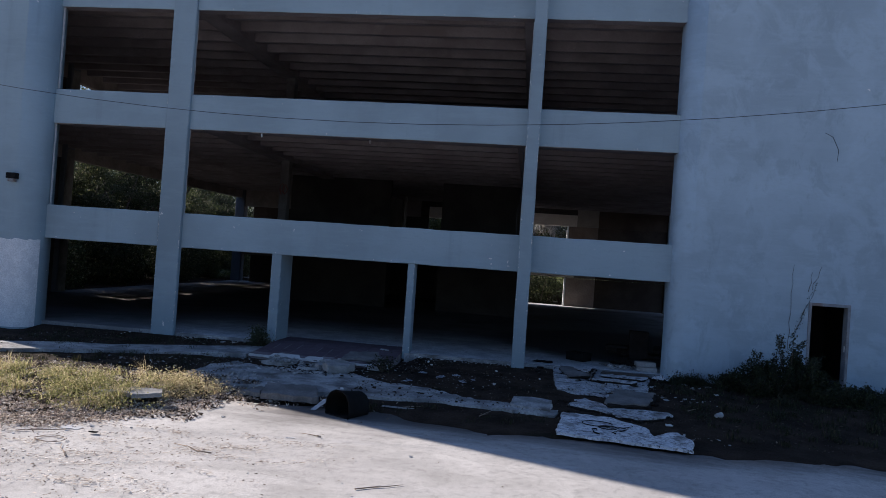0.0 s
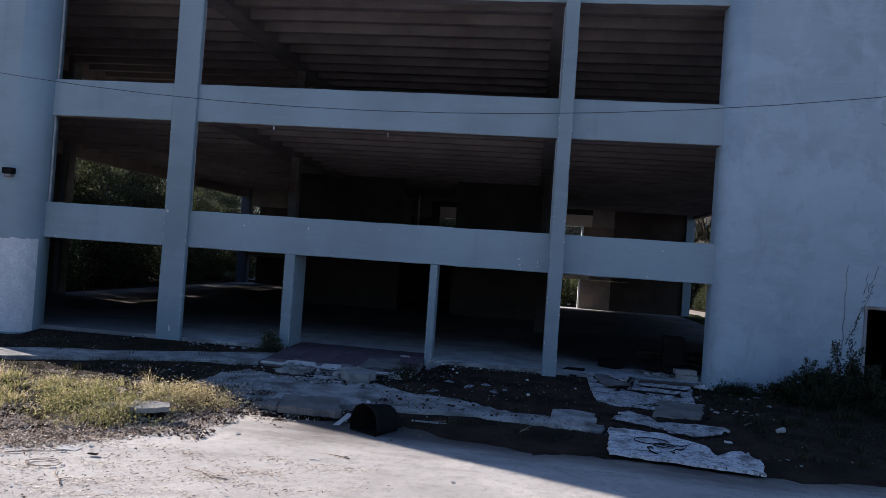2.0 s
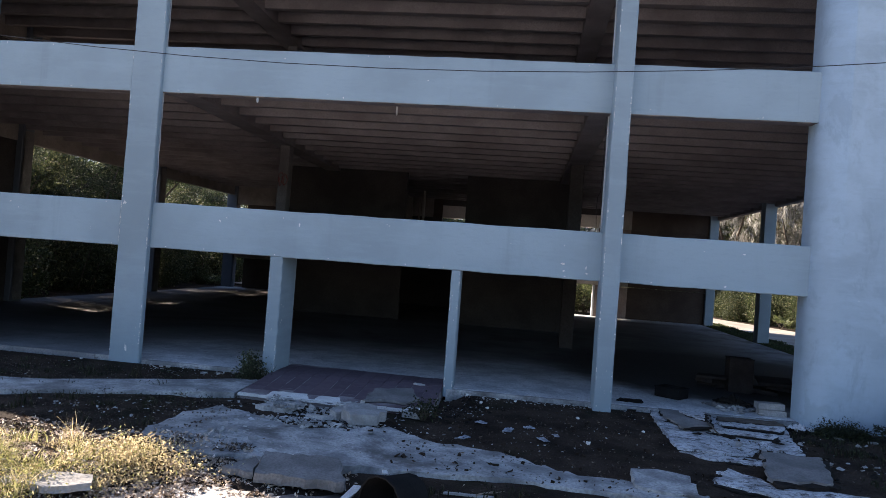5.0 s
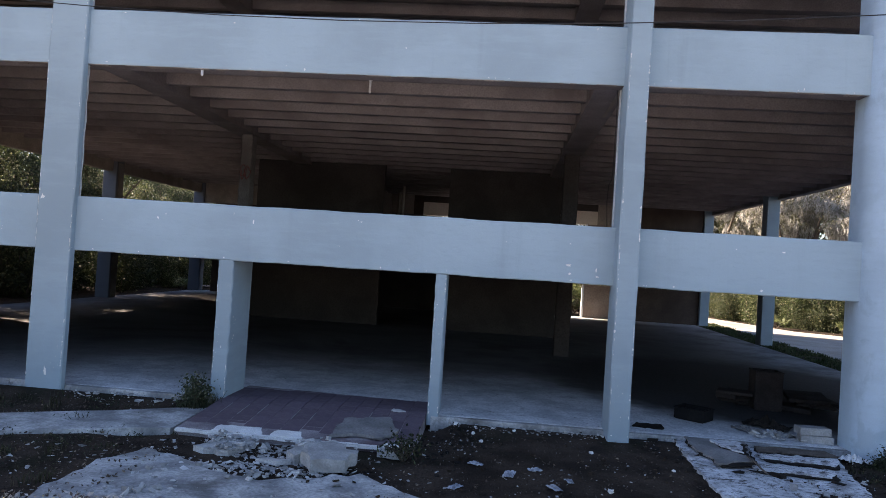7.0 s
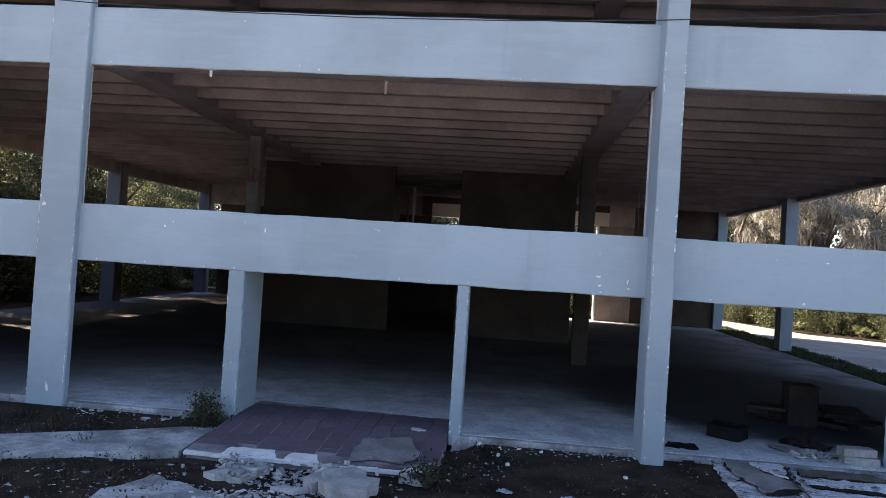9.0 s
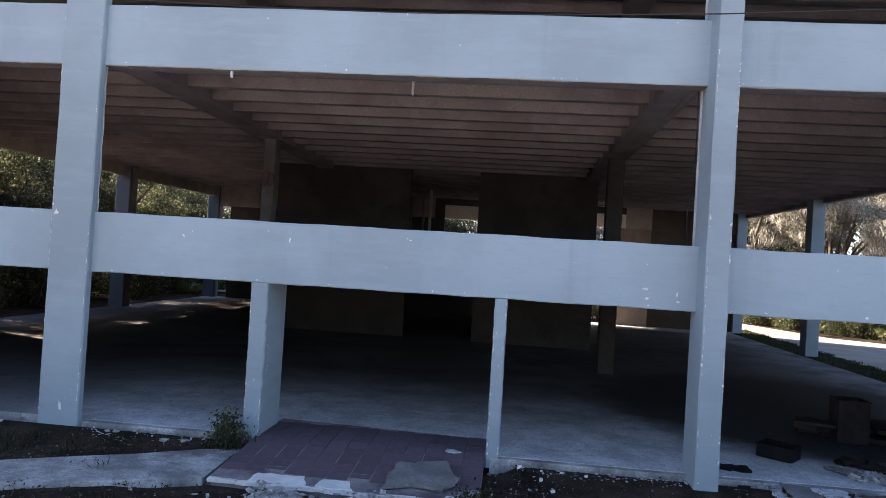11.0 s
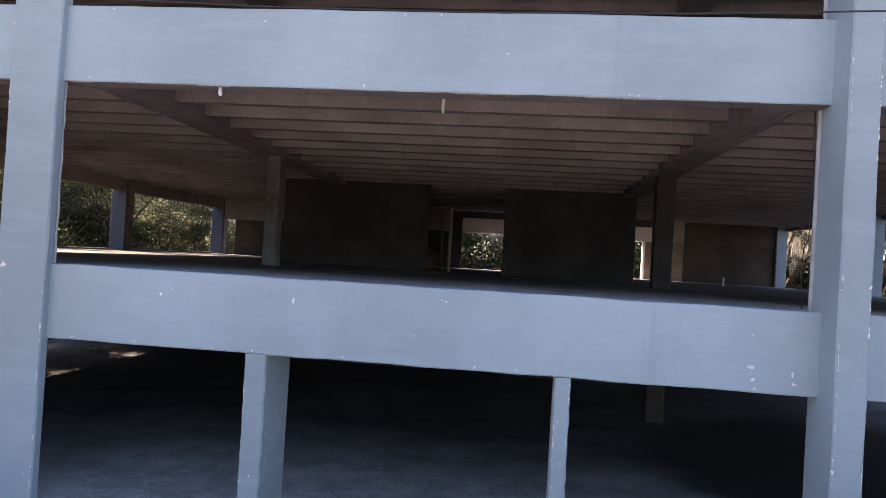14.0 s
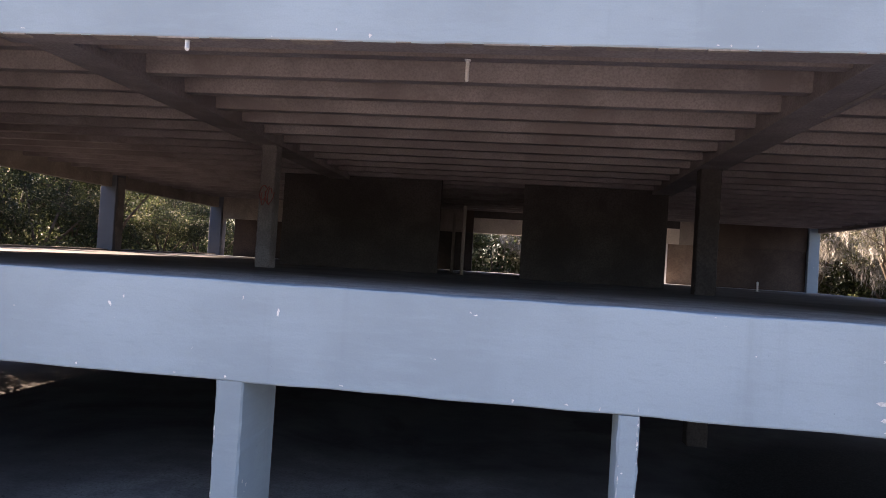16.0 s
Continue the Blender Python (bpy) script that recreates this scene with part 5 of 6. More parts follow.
scatter("litter", 70, rect(-9.5, 2, 6.0, 11.2), 0.02, PAPER, "small pale crumbs on the driveway", 10, 0.4)
scatter("dark_debris", 900, rect(-3.2, 3.4, 13.0, 17.3), 0.022, EARTH, "clods and crumbs of dark earth", 23, 0.8)
scatter("litter", 420, lambda rnd: (rnd.gauss(-7.2, 1.3), rnd.gauss(7.9, 1.0)), 0.013, PAPER, "fine pale crumbs in drifts on the driveway", 24, 0.5)
scatter("litter", 300, lambda rnd: ((x := rnd.uniform(-10, -5.0)), kerb_line(x) + rnd.gauss(0.05, 0.35)), 0.02, PAPER, "pale crumbs along the verge's edge", 25, 0.5)
scatter("rubble", 60, rect(-2.9, 1.2, 17.8, 18.6), 0.02, CHAR, "dark crumbs on the floor's edge", 26, 0.4)
scatter("rubble", 60, rect(-9.2, -5.4, 9.3, 11.6), 0.035, RUBBLE, "pale stones in the dry grass", 11)


def blades(name, count, region, height, material, label, seed, width=0.008, lean=0.5, at=None):
    rng = np.random.default_rng(seed)
    rnd = random.Random(seed)
    rows = []
    tufts = [region(rnd) for _ in range(max(1, count // 22))]
    for tx, ty in tufts:
        h0 = height * rnd.choice((0.35, 0.5, 0.65, 0.8, 1.0, 1.1, 1.5))
        z0 = (base_height(tx, ty) if at is None else at) - 0.01
        for _ in range(22):
            a, b = rng.uniform(0, 6.283), rng.uniform(0, 6.283)
            x, y = tx + rng.normal(0, 0.07), ty + rng.normal(0, 0.07)
            h, l = h0 * rng.uniform(0.5, 1.2), lean * rng.uniform(0.2, 1.0)
            w = width * rng.uniform(0.6, 1.3)
            dx, dy = math.cos(b) * w, math.sin(b) * w
            ex, ey = x + math.cos(a) * h * l, y + math.sin(a) * h * l
            mx, my = x + math.cos(a) * h * l * 0.3, y + math.sin(a) * h * l * 0.3
            rows.append(((x - dx, y - dy, z0), (x + dx, y + dy, z0), (mx + dx * 0.7, my + dy * 0.7, z0 + h * 0.6), (mx - dx * 0.7, my - dy * 0.7, z0 + h * 0.6)))
            rows.append(((mx - dx * 0.7, my - dy * 0.7, z0 + h * 0.6), (mx + dx * 0.7, my + dy * 0.7, z0 + h * 0.6), (ex + dx * 0.15, ey + dy * 0.15, z0 + h), (ex - dx * 0.15, ey - dy * 0.15, z0 + h)))
    return tagged(quads(name, rows, material), label, "grass", kind="stuff")


def mound(rnd):
    while True:
        x, y = rnd.uniform(-15, -5.3), rnd.gauss(11.35, 0.6)
        if kerb_line(x) + 0.35 + 0.7 * noise.noise((x * 1.3, 2.0, 0)) ** 2 + (0.35 if x < -6.9 else 0) < y < (12.3 if x > -7.4 else 12.0) and noise.noise((x * 1.1, y * 1.1, 7)) > -0.25 and noise.noise((x * 2.4, y * 2.4, 3)) > 0.0 and (x < -6.3 or rnd.random() < 0.3) and (x < -6.5 or y < 12.2) and (y < 11.9 or rnd.random() < 0.4):
            return x, y


blades("grass", 18000, mound, 0.11, GRASS_DRY, "dry yellow grass tufts on the verge in sunlight", 41, 0.005, 1.5)
blades("grass", 5200, mound, 0.13, WEED_SUN, "green blades in the dry verge", 42, 0.009)
blades("grass", 150, lambda rnd: (rnd.uniform(-9.5, -5.8), rnd.gauss(12.1, 0.2)), 0.20, GRASS_DRY, "brown dry weed stalks along the verge's back", 49, 0.004, 0.7)
blades("grass", 170, mound, 0.26, GRASS_DRY, "tall dry weed stalks in the verge", 48, 0.004, 0.6)
blades("grass", 5000, rect(2.9, 12, 12.3, 17.1), 0.13, GRASS_GREEN, "low dark grass beside the tower", 43, 0.01)
blades("grass", 2600, rect(-13, -6.5, 13.4, 17.3), 0.10, GRASS_GREEN, "thin shaded weeds along the footpath", 44)
blades("grass", 900, rect(-3.2, 0.8, 11.9, 12.75), 0.06, GRASS_GREEN, "thin shaded weeds along the apron", 45)
blades("grass", 26000, rect(7.95, 9.6, 20, 46.5), 0.075, GRASS_FAR, "green grass verge beside the deck", 46, 0.014, 0.5, -0.012)
blades("grass", 700, rect(-6.9, -6.45, 17.15, 17.5), 0.22, GRASS_GREEN, "weeds at the foot of the post", 47)


def leaves_on_ground(name, count, region, seed, size=0.03, material=None):
    rng, rnd = np.random.default_rng(seed), random.Random(seed)
    pts = []
    for _ in range(count):
        x, y = region(rnd)
        pts.append((x, y, base_height(x, y) + rnd.uniform(0.008, 0.03)))
    rows = leaf_rows(np.array(pts), size, rng, 0.5)
    rows[:, :, 2] = np.array(pts)[:, None, 2] + (rows[:, :, 2] - np.array(pts)[:, None, 2]) * (0.75 if material else 0.3)
    tagged(quads(name, rows, material or LITTER), "dry fallen leaves scattered on the ground", "leaf litter", kind="stuff")


def weed_mat(name, count, region, height, material, seed, size, label):
    """Low leafy weeds: small leaves gathered in clumps above the ground."""
    rng, rnd = np.random.default_rng(seed), random.Random(seed)
    pts = []
    for _ in range(count // 30):
        cx, cy = region(rnd)
        z0, h, w = base_height(cx, cy), height * rnd.uniform(0.4, 1.3), rnd.uniform(0.05, 0.14)
        for _ in range(30):
            f = rnd.random()
            pts.append((cx + rnd.gauss(0, w) * (0.4 + f), cy + rnd.gauss(0, w) * (0.4 + f), z0 + h * f))
    tagged(quads(name, leaf_rows(np.array(pts), size, rng, 0.4), material), label, "weeds", kind="stuff")


weed_mat("weeds", 11000, mound, 0.19, WEED_SUN, 57, 0.017, "yellow-green leafy weeds on the sunlit verge")
weed_mat("weeds", 4200, lambda rnd: (rnd.gauss(-6.9, 0.5), rnd.gauss(10.7, 0.3)), 0.26, WEED_SUN, 67, 0.018, "taller yellow-green weeds at the verge's front")
weed_mat("weeds", 4200, lambda rnd: (rnd.gauss(-5.85, 0.32), rnd.gauss(11.95, 0.25)), 0.22, GRASS_DRY, 68, 0.018, "dry brown weeds at the verge's end")
weed_mat("weeds", 5000, rect(3.0, 9, 13.2, 17.0), 0.14, LEAF_DARK, 58, 0.02, "dark low weeds beside the tower")
weed_mat("weeds", 2400, rect(-12.5, -6.6, 13.4, 17.3), 0.08, LEAF_DARK, 59, 0.018, "dark low weeds along the footpath")


def verge_edge(rnd):
    x = rnd.uniform(-13, -5.2)
    return x, kerb_line(x) + rnd.gauss(0.15, 0.42)


def clumped(region, scale, over, seed=9.0):
    """The spots of a region that fall in drifts."""
    def pick(rnd):
        while True:
            x, y = region(rnd)
            if noise.noise((x * scale, y * scale, seed)) + rnd.gauss(0, 0.12) > over:
                return x, y
    return pick


leaves_on_ground("leaf_litter", 5000, verge_edge, 51, 0.022)
leaves_on_ground("leaf_litter", 8500, mound, 55, 0.026, LITTER_PALE)
leaves_on_ground("leaf_litter", 13000, clumped(lambda rnd: ((x := rnd.choice((rnd.uniform(-16, -4.9), rnd.gauss(-7.3, 1.5)))), kerb_line(x) + rnd.gauss(0.3, 0.36)), 3.2, -0.02), 56, 0.029, LITTER_PALE)
leaves_on_ground("leaf_litter", 5000, clumped(rect(-12, -4.9, 10.2, 13.4), 2.0, 0.1), 61, 0.03, LITTER_PALE)
leaves_on_ground("leaf_litter", 6000, clumped(rect(-12, -4.9, 10.2, 13.2), 2.6, -0.05, 4.0), 62, 0.03, LITTER_DARK)
leaves_on_ground("leaf_litter", 5200, lambda rnd: ((f := rnd.random()), (-7.6 + 2.25 * f + rnd.gauss(0, 0.14), 9.35 + 1.75 * f * f + rnd.gauss(0, 0.2)))[1], 57, 0.023, LITTER_PALE)
leaves_on_ground("leaf_litter", 2200, lambda rnd: (rnd.gauss(-7.0, 2.0), rnd.uniform(5.5, 9.8)), 52, 0.022)


def needles(name, count, seed):
    """Dry pine needles swept into loose drifts on the pavement."""
    rnd = random.Random(seed)
    rows = []
    drifts = [(rnd.uniform(-9.5, -2.4), rnd.uniform(5.0, 9.8), rnd.uniform(-0.4, 0.5), rnd.uniform(0.12, 0.5)) for _ in range(90)]
    for _ in range(count):
        dx, dy, a, s = rnd.choice(drifts)
        u, v = rnd.gauss(0, s), rnd.gauss(0, 0.05)
        x, y = dx + u * math.cos(a) - v * math.sin(a), dy + u * math.sin(a) + v * math.cos(a)
        b, l, w = a + rnd.gauss(0, 0.9), rnd.uniform(0.008, 0.034), rnd.uniform(0.002, 0.004)
        cx, cy, nx, ny = math.cos(b) * l, math.sin(b) * l, -math.sin(b) * w, math.cos(b) * w
        z = -0.183 + rnd.uniform(0, 0.01)
        rows.append(((x - cx - nx, y - cy - ny, z), (x + cx - nx, y + cy - ny, z + 0.006), (x + cx + nx, y + cy + ny, z + 0.008), (x - cx + nx, y - cy + ny, z + 0.002)))
    tagged(quads(name, rows, LITTER_PALE), "dry needles in loose drifts on the driveway", "leaf litter", kind="stuff")


needles("needle_litter", 5600, 71)
leaves_on_ground("leaf_litter", 2600, rect(-12.5, -6, 13.2, 17.3), 53, 0.025, LITTER_DARK)
leaves_on_ground("leaf_litter", 2200, rect(-3.3, 8, 12.2, 17.3), 54, 0.022, LITTER_DARK)


# ---- plants ----
def shrub(name, label, at, size, leaves, seed, material, leaf=0.035, group=""):
    """A leafy shrub: a fan of stems, leaves in clumps at their ends."""
    rng, rnd = np.random.default_rng(seed), random.Random(seed)
    ob = thing(name, label, "shrub", at, group=group)
    bm = bmesh.new()
    tips = []
    for _ in range(26):
        a, r = rnd.uniform(0, 6.283), rnd.uniform(0.25, 1) ** 0.7
        ex, ey = math.cos(a) * r * size[0], math.sin(a) * r * size[1]
        ez = size[2] * (1 - 0.65 * r * r) * rnd.uniform(0.55, 1.12)
        mid = (ex * 0.45, ey * 0.45, ez * 0.6)
        tube(bm, [(ex * 0.05, ey * 0.05, -0.05), mid, (ex, ey, ez)], [0.014, 0.01, 0.004], 5)
        tips += [((ex, ey, ez), 0.13), (mid, 0.16), ((ex * 0.75, ey * 0.75, ez * 0.84), 0.15)]
    part("branchwork", bm, BARK, ob)
    c = []
    for (x, y, z), s in tips:
        k = leaves // len(tips)
        c.append(rng.normal(0, s * max(0.6, size[2]), (k, 3)) * (1, 1, 0.8) + (x, y, z))
    c = np.concatenate(c)
    c[:, 2] = np.maximum(c[:, 2], 0.02)
    quads("foliage", leaf_rows(c, leaf, rng), material, ob)
    return ob


def spiky_bush(label, at, shoots, seed, leaf=0.026):
    """A bush of upright shoots, each set with pointed leaves up to its tip; shoots are (x, y, height)."""
    rng, rnd = np.random.default_rng(seed), random.Random(seed)
    ob = thing("bush", label, "shrub", at)
    bm = bmesh.new()
    pts = []
    for sx, sy, h in shoots:
        for _ in range(7):
            ex, ey, eh = sx + rnd.gauss(0, 0.2), sy + rnd.gauss(0, 0.18), h * rnd.uniform(0.55, 1.04)
            base = (sx * 0.75, sy * 0.75, -0.05)
            mid = ((base[0] + ex) / 2 + rnd.gauss(0, 0.05), (base[1] + ey) / 2, eh * 0.55)
            tube(bm, [base, mid, (ex, ey, eh)], [0.013, 0.009, 0.003], 5)
            for k in range(300):
                f = 0.08 + 0.92 * rnd.random() ** 1.3
                a, b, g = (base, mid, f * 2) if f < 0.5 else (mid, (ex, ey, eh), f * 2 - 1)
                w = 0.11 * (1.25 - f)
                pts.append(tuple(a[i] + (b[i] - a[i]) * g + rnd.gauss(0, w) for i in range(3)))
    part("branchwork", bm, BARK, ob)
    c = np.array(pts)
    c[:, 2] = np.maximum(c[:, 2], 0.02)
    quads("foliage", leaf_rows(c, leaf, rng, 0.42), LEAF_DARK, ob)
    return ob


peak = [(0.0, 0.0, 1.42), (0.12, 0.1, 1.3), (0.3, -0.05, 1.0), (-0.3, 0.1, 1.05), (-0.65, 0.0, 0.95), (-0.9, 0.1, 0.8), (-1.15, -0.1, 0.52), (-1.4, 0.0, 0.36), (-0.5, -0.45, 0.75), (-0.95, -0.5, 0.5), (0.1, -0.4, 0.95), (0.5, -0.35, 0.72), (0.55, 0.15, 0.8)]
spiky_bush("dark green bush with upright leafy shoots against the tower", (5.72, 16.5, -0.05), peak, 61, 0.03)
lowb = [(-1.0, 0.0, 0.62), (-0.6, -0.3, 0.5), (-0.2, 0.1, 0.5), (0.25, -0.2, 0.42), (0.6, 0.1, 0.4), (1.0, -0.1, 0.34), (1.4, 0.0, 0.3), (-0.9, -0.6, 0.42), (0.0, -0.6, 0.34)]
spiky_bush("low dark bush spreading before the doorway", (6.95, 16.2, -0.05), lowb, 62)
spiky_bush("small dark weed clump at the tower's foot", (3.45, 17.0, -0.03), [(0.1, 0, 0.08), (0.3, 0.0, 0.12), (0.6, -0.05, 0.16)], 66, 0.022)
shrub("weed_plant", "small green weed at the foot of the post", (-6.72, 17.38, -0.08), (0.26, 0.18, 0.48), 1100, 63, LEAF_OAK, 0.026)
shrub("weed_plant", "low dry weed beside the rubble", (-3.15, 15.75, -0.12), (0.3, 0.25, 0.3), 500, 64, LEAF_DARK, 0.025)

vine = thing("wall_vine", "thin dead vine climbing the tower wall", "vine")
bm = bmesh.new()
rv = random.Random(7)
for a, b, n in (((5.97, 0.9), (6.0, 2.9), 9),  ((6.05, 1.2), (6.52, 2.5), 9), ((6.40, 2.35), (6.62, 2.9), 4), ((6.36, 2.3), (6.40, 2.75), 4)):
    pts = [(a[0] + (b[0] - a[0]) * k / n + rv.uniform(-0.03, 0.03), 17.293, a[1] + (b[1] - a[1]) * k / n) for k in range(n + 1)]
    tube(bm, pts, [0.006 - 0.003 * k / n for k in range(n + 1)], 4)
part("stem", bm, BARK, vine)
crack = bmesh.new()
tube(crack, [(6.48, 17.298, 5.97), (6.66, 17.298, 5.88), (6.80, 17.298, 5.58), (6.78, 17.298, 5.32)], [0.004, 0.007, 0.008, 0.003], 4)
tagged(part("trim", crack, CHAR), "dark crack running down the tower stucco", "crack", kind="structure")
rngv = np.random.default_rng(8)
c = np.stack([6.05 + 0.45 * (f := rngv.uniform(0, 1, 60)) + rngv.normal(0, 0.03, 60), np.full(60, 17.285), 1.2 + 1.3 * f + rngv.normal(0, 0.03, 60)], axis=1)
quads("leaves", leaf_rows(c, 0.022, rngv), LEAF_DARK, vine)


def tree(name, label, seed, height, spread, leaves, leaf_mat, leaf=0.1, moss=0):
    """A tree with a forked trunk, limbs, clumped leaves with gaps and, on some, hanging moss."""
    rng, rnd = np.random.default_rng(seed), random.Random(seed)
    ob = thing(name, label, "tree")
    bm = bmesh.new()
    tips = []
    lean = (rnd.uniform(-0.08, 0.08), rnd.uniform(-0.08, 0.08))
    fork = height * rnd.uniform(0.22, 0.34)
    trunk = [(lean[0] * z, lean[1] * z, z) for z in (-0.3, 0.25, fork * 0.5, fork)]
    r0 = height * 0.021
    tube(bm, trunk, [r0 * 1.5, r0 * 1.1, r0, r0 * 0.9], 9)
    for k in range(7):
        a = k * 2.4 + rnd.uniform(-0.4, 0.4)
        reach, rise = spread * rnd.uniform(0.55, 1.0), height * rnd.uniform(0.35, 0.68)
        p0 = Vector(trunk[-1]) if k % 2 else Vector(trunk[2]).lerp(Vector(trunk[3]), rnd.random())
        p1 = p0 + Vector((math.cos(a) * reach * 0.35, math.sin(a) * reach * 0.35, rise * 0.45))
        p2 = p0 + Vector((math.cos(a + 0.25) * reach, math.sin(a + 0.25) * reach, rise))
        tube(bm, [p0, p1, p2], [r0 * 0.6, r0 * 0.38, r0 * 0.12], 6)
        for _ in range(5):
            f = rnd.uniform(0.35, 1)
            q = p1.lerp(p2, f)
            e = q + Vector((rnd.gauss(0, 1), rnd.gauss(0, 1), rnd.uniform(-0.3, 0.9))) * spread * 0.26
            tube(bm, [q, q.lerp(e, 0.5) + Vector((0, 0, 0.12)), e], [r0 * 0.16, r0 * 0.1, r0 * 0.04], 4)
            tips += [e, q.lerp(e, 0.6)]
        tips.append(p2)
    part("trunk", bm, BARK, ob)
    per = leaves // len(tips)
    c = np.concatenate([rng.normal(0, spread * 0.105, (per, 3)) * (1, 1, 0.6) + np.array(t) for t in tips])
    quads("crown", leaf_rows(c, leaf, rng), leaf_mat, ob)
    if moss:
        rows = []
        for k in range(moss):
            if k % 24 == 0:
                t = rnd.choice(tips)
                hang = (t[0] + rnd.gauss(0, spread * 0.09), t[1] + rnd.gauss(0, spread * 0.09), t[2] + rnd.gauss(0, 0.25))
                drop, wide = 0.15 + 0.9 * rnd.random() ** 2, rnd.uniform(0.05, 0.16)
            x, y, z = hang[0] + rnd.gauss(0, wide), hang[1] + rnd.gauss(0, wide), hang[2] + rnd.gauss(0, 0.12)
            l, w, a = drop * rnd.uniform(0.4, 1.1), rnd.uniform(0.008, 0.028), rnd.uniform(0, 3.1)
            dx, dy = math.cos(a) * w, math.sin(a) * w
            sx, sy = rnd.gauss(0, 0.11), rnd.gauss(0, 0.11)
            rows.append(((x - dx, y - dy, z), (x + dx, y + dy, z), (x + sx + dx * 1.2, y + sy + dy * 1.2, z - l * 0.5), (x + sx - dx, y + sy - dy, z - l * 0.5)))
            rows.append(((x + sx - dx, y + sy - dy, z - l * 0.5), (x + sx + dx * 1.2, y + sy + dy * 1.2, z - l * 0.5), (x + dx * 0.2, y + dy * 0.2, z - l), (x - dx * 0.2, y - dy * 0.2, z - l)))
        quads("hanging_moss", rows, MOSS, ob, "grey hanging moss strands")
    return ob


def hedge(name, label, seed, leaf_mat, leaf=0.09, count=5200):
    """Dense undergrowth about 2.5 m high and 4 m wide."""
    rng, rnd = np.random.default_rng(seed), random.Random(seed)
    ob = thing(name, label, "undergrowth")
    bm = bmesh.new()
    tips = []
    for _ in range(18):
        x, y, h = rnd.uniform(-2, 2), rnd.uniform(-0.8, 0.8), rnd.uniform(0.8, 2.7)
        e = (x + rnd.gauss(0, 0.35), y + rnd.gauss(0, 0.35), h)
        tube(bm, [(x, y, -0.1), ((x + e[0]) / 2, (y + e[1]) / 2 + 0.05, h * 0.55), e], [0.03, 0.022, 0.008], 5)
        tips += [e, ((x + e[0]) / 2, (y + e[1]) / 2, h * 0.55), (x, y, h * 0.25)]
    part("branchwork", bm, BARK, ob)
    c = np.concatenate([rng.normal(0, 0.25, (count // len(tips), 3)) + np.array(t) for t in tips])
    c[:, 2] = np.maximum(c[:, 2], 0.03)
    quads("foliage", leaf_rows(c, leaf, rng), leaf_mat, ob)
    return ob


def palmetto(label, seed, fronds=13):
    """A low fan palm: arching stalks, each with a fan of narrow pleated blades."""
    rnd = random.Random(seed)
    ob = thing("palmetto", label, "palm")
    bm, rows = bmesh.new(), []
    for k in range(fronds):
        a, up, l = k * 2.4 + rnd.uniform(-0.3, 0.3), rnd.uniform(0.5, 1.35), rnd.uniform(0.6, 1.2)
        way = Vector((math.cos(a) * math.cos(up), math.sin(a) * math.cos(up), math.sin(up)))
        tip = way * l
        tube(bm, [(0, 0, -0.05), way * l * 0.5 + Vector((0, 0, 0.06)), tip], [0.014, 0.011, 0.008], 5)
        side = way.cross(Vector((0, 0, 1))).normalized()
        back = side.cross(way).normalized()
        for j in range(19):
            b = (j - 9) / 9 * 1.9
            blade = (way * math.cos(b) + side * math.sin(b) - back * 0.25).normalized()
            wide = blade.cross(back).normalized() * 0.02
            e = rnd.uniform(0.38, 0.6) * (1 - 0.25 * abs(b) / 1.9)
            mid, end = tip + blade * e * 0.55, tip + blade * e - Vector((0, 0, 0.09 * e))
            rows.append((tuple(tip - wide * 0.3), tuple(mid - wide), tuple(end), tuple(mid + wide)))
    tagged(part("stalks", bm, BARK, ob), kind="stuff")
    tagged(quads("fronds", rows, LEAF_FAN, ob), kind="stuff")
    return ob


fan = palmetto("green fan palm among the undergrowth", 91)
kinds = [tree("tree", "spreading oak in leaf at the wood's edge", 71, 10, 4.2, 18000, LEAF_OAK, 0.065),
         tree("tree", "slender tree with bright thin foliage", 72, 11, 3.2, 15000, LEAF_BRIGHT, 0.06),
         tree("tree", "dense dark evergreen oak", 73, 9, 3.8, 18000, LEAF_WOOD, 0.065)]
mossy = [tree("tree", "live oak draped with grey hanging moss", 74, 11, 4.6, 16000, LEAF_PALE, 0.055, 13000),
         tree("tree", "live oak thick with hanging moss", 75, 9.5, 4.2, 15000, LEAF_PALE, 0.055, 12000)]
far_thicket = hedge("undergrowth", "pale sunlit foliage behind the deck", 83, LEAF_PALE, 0.05, 13000)
thickets = [hedge("undergrowth", "dense green undergrowth with arching stems", 81, LEAF_WOOD, 0.055, 13000), hedge("undergrowth", "sunlit leafy undergrowth", 82, LEAF_BRIGHT, 0.055, 13000)]
rt = random.Random(90)
used = set()


def plant(kind, x, y, s, group):
    m = pose(x, y, -0.08, 0, 0, rt.uniform(0, 360))
    if kind.name not in used:
        used.add(kind.name)
        kind.matrix_basis = m
        kind["group"] = group
        ob = kind
    else:
        ob = copy_thing(kind, m)
        ob["group"] = group
    ob.scale = (s, s, s * rt.uniform(0.9, 1.15))


# woods west of the deck: a thin row of trees, tall undergrowth behind
for k in range(8):
    y = 27 + 5.2 * k
    plant(kinds[(k + 1) % 3], -24.5 + rt.uniform(-1, 1) - (1.5 if k == 0 else 0), y, rt.uniform(0.75, 0.95), "woods")
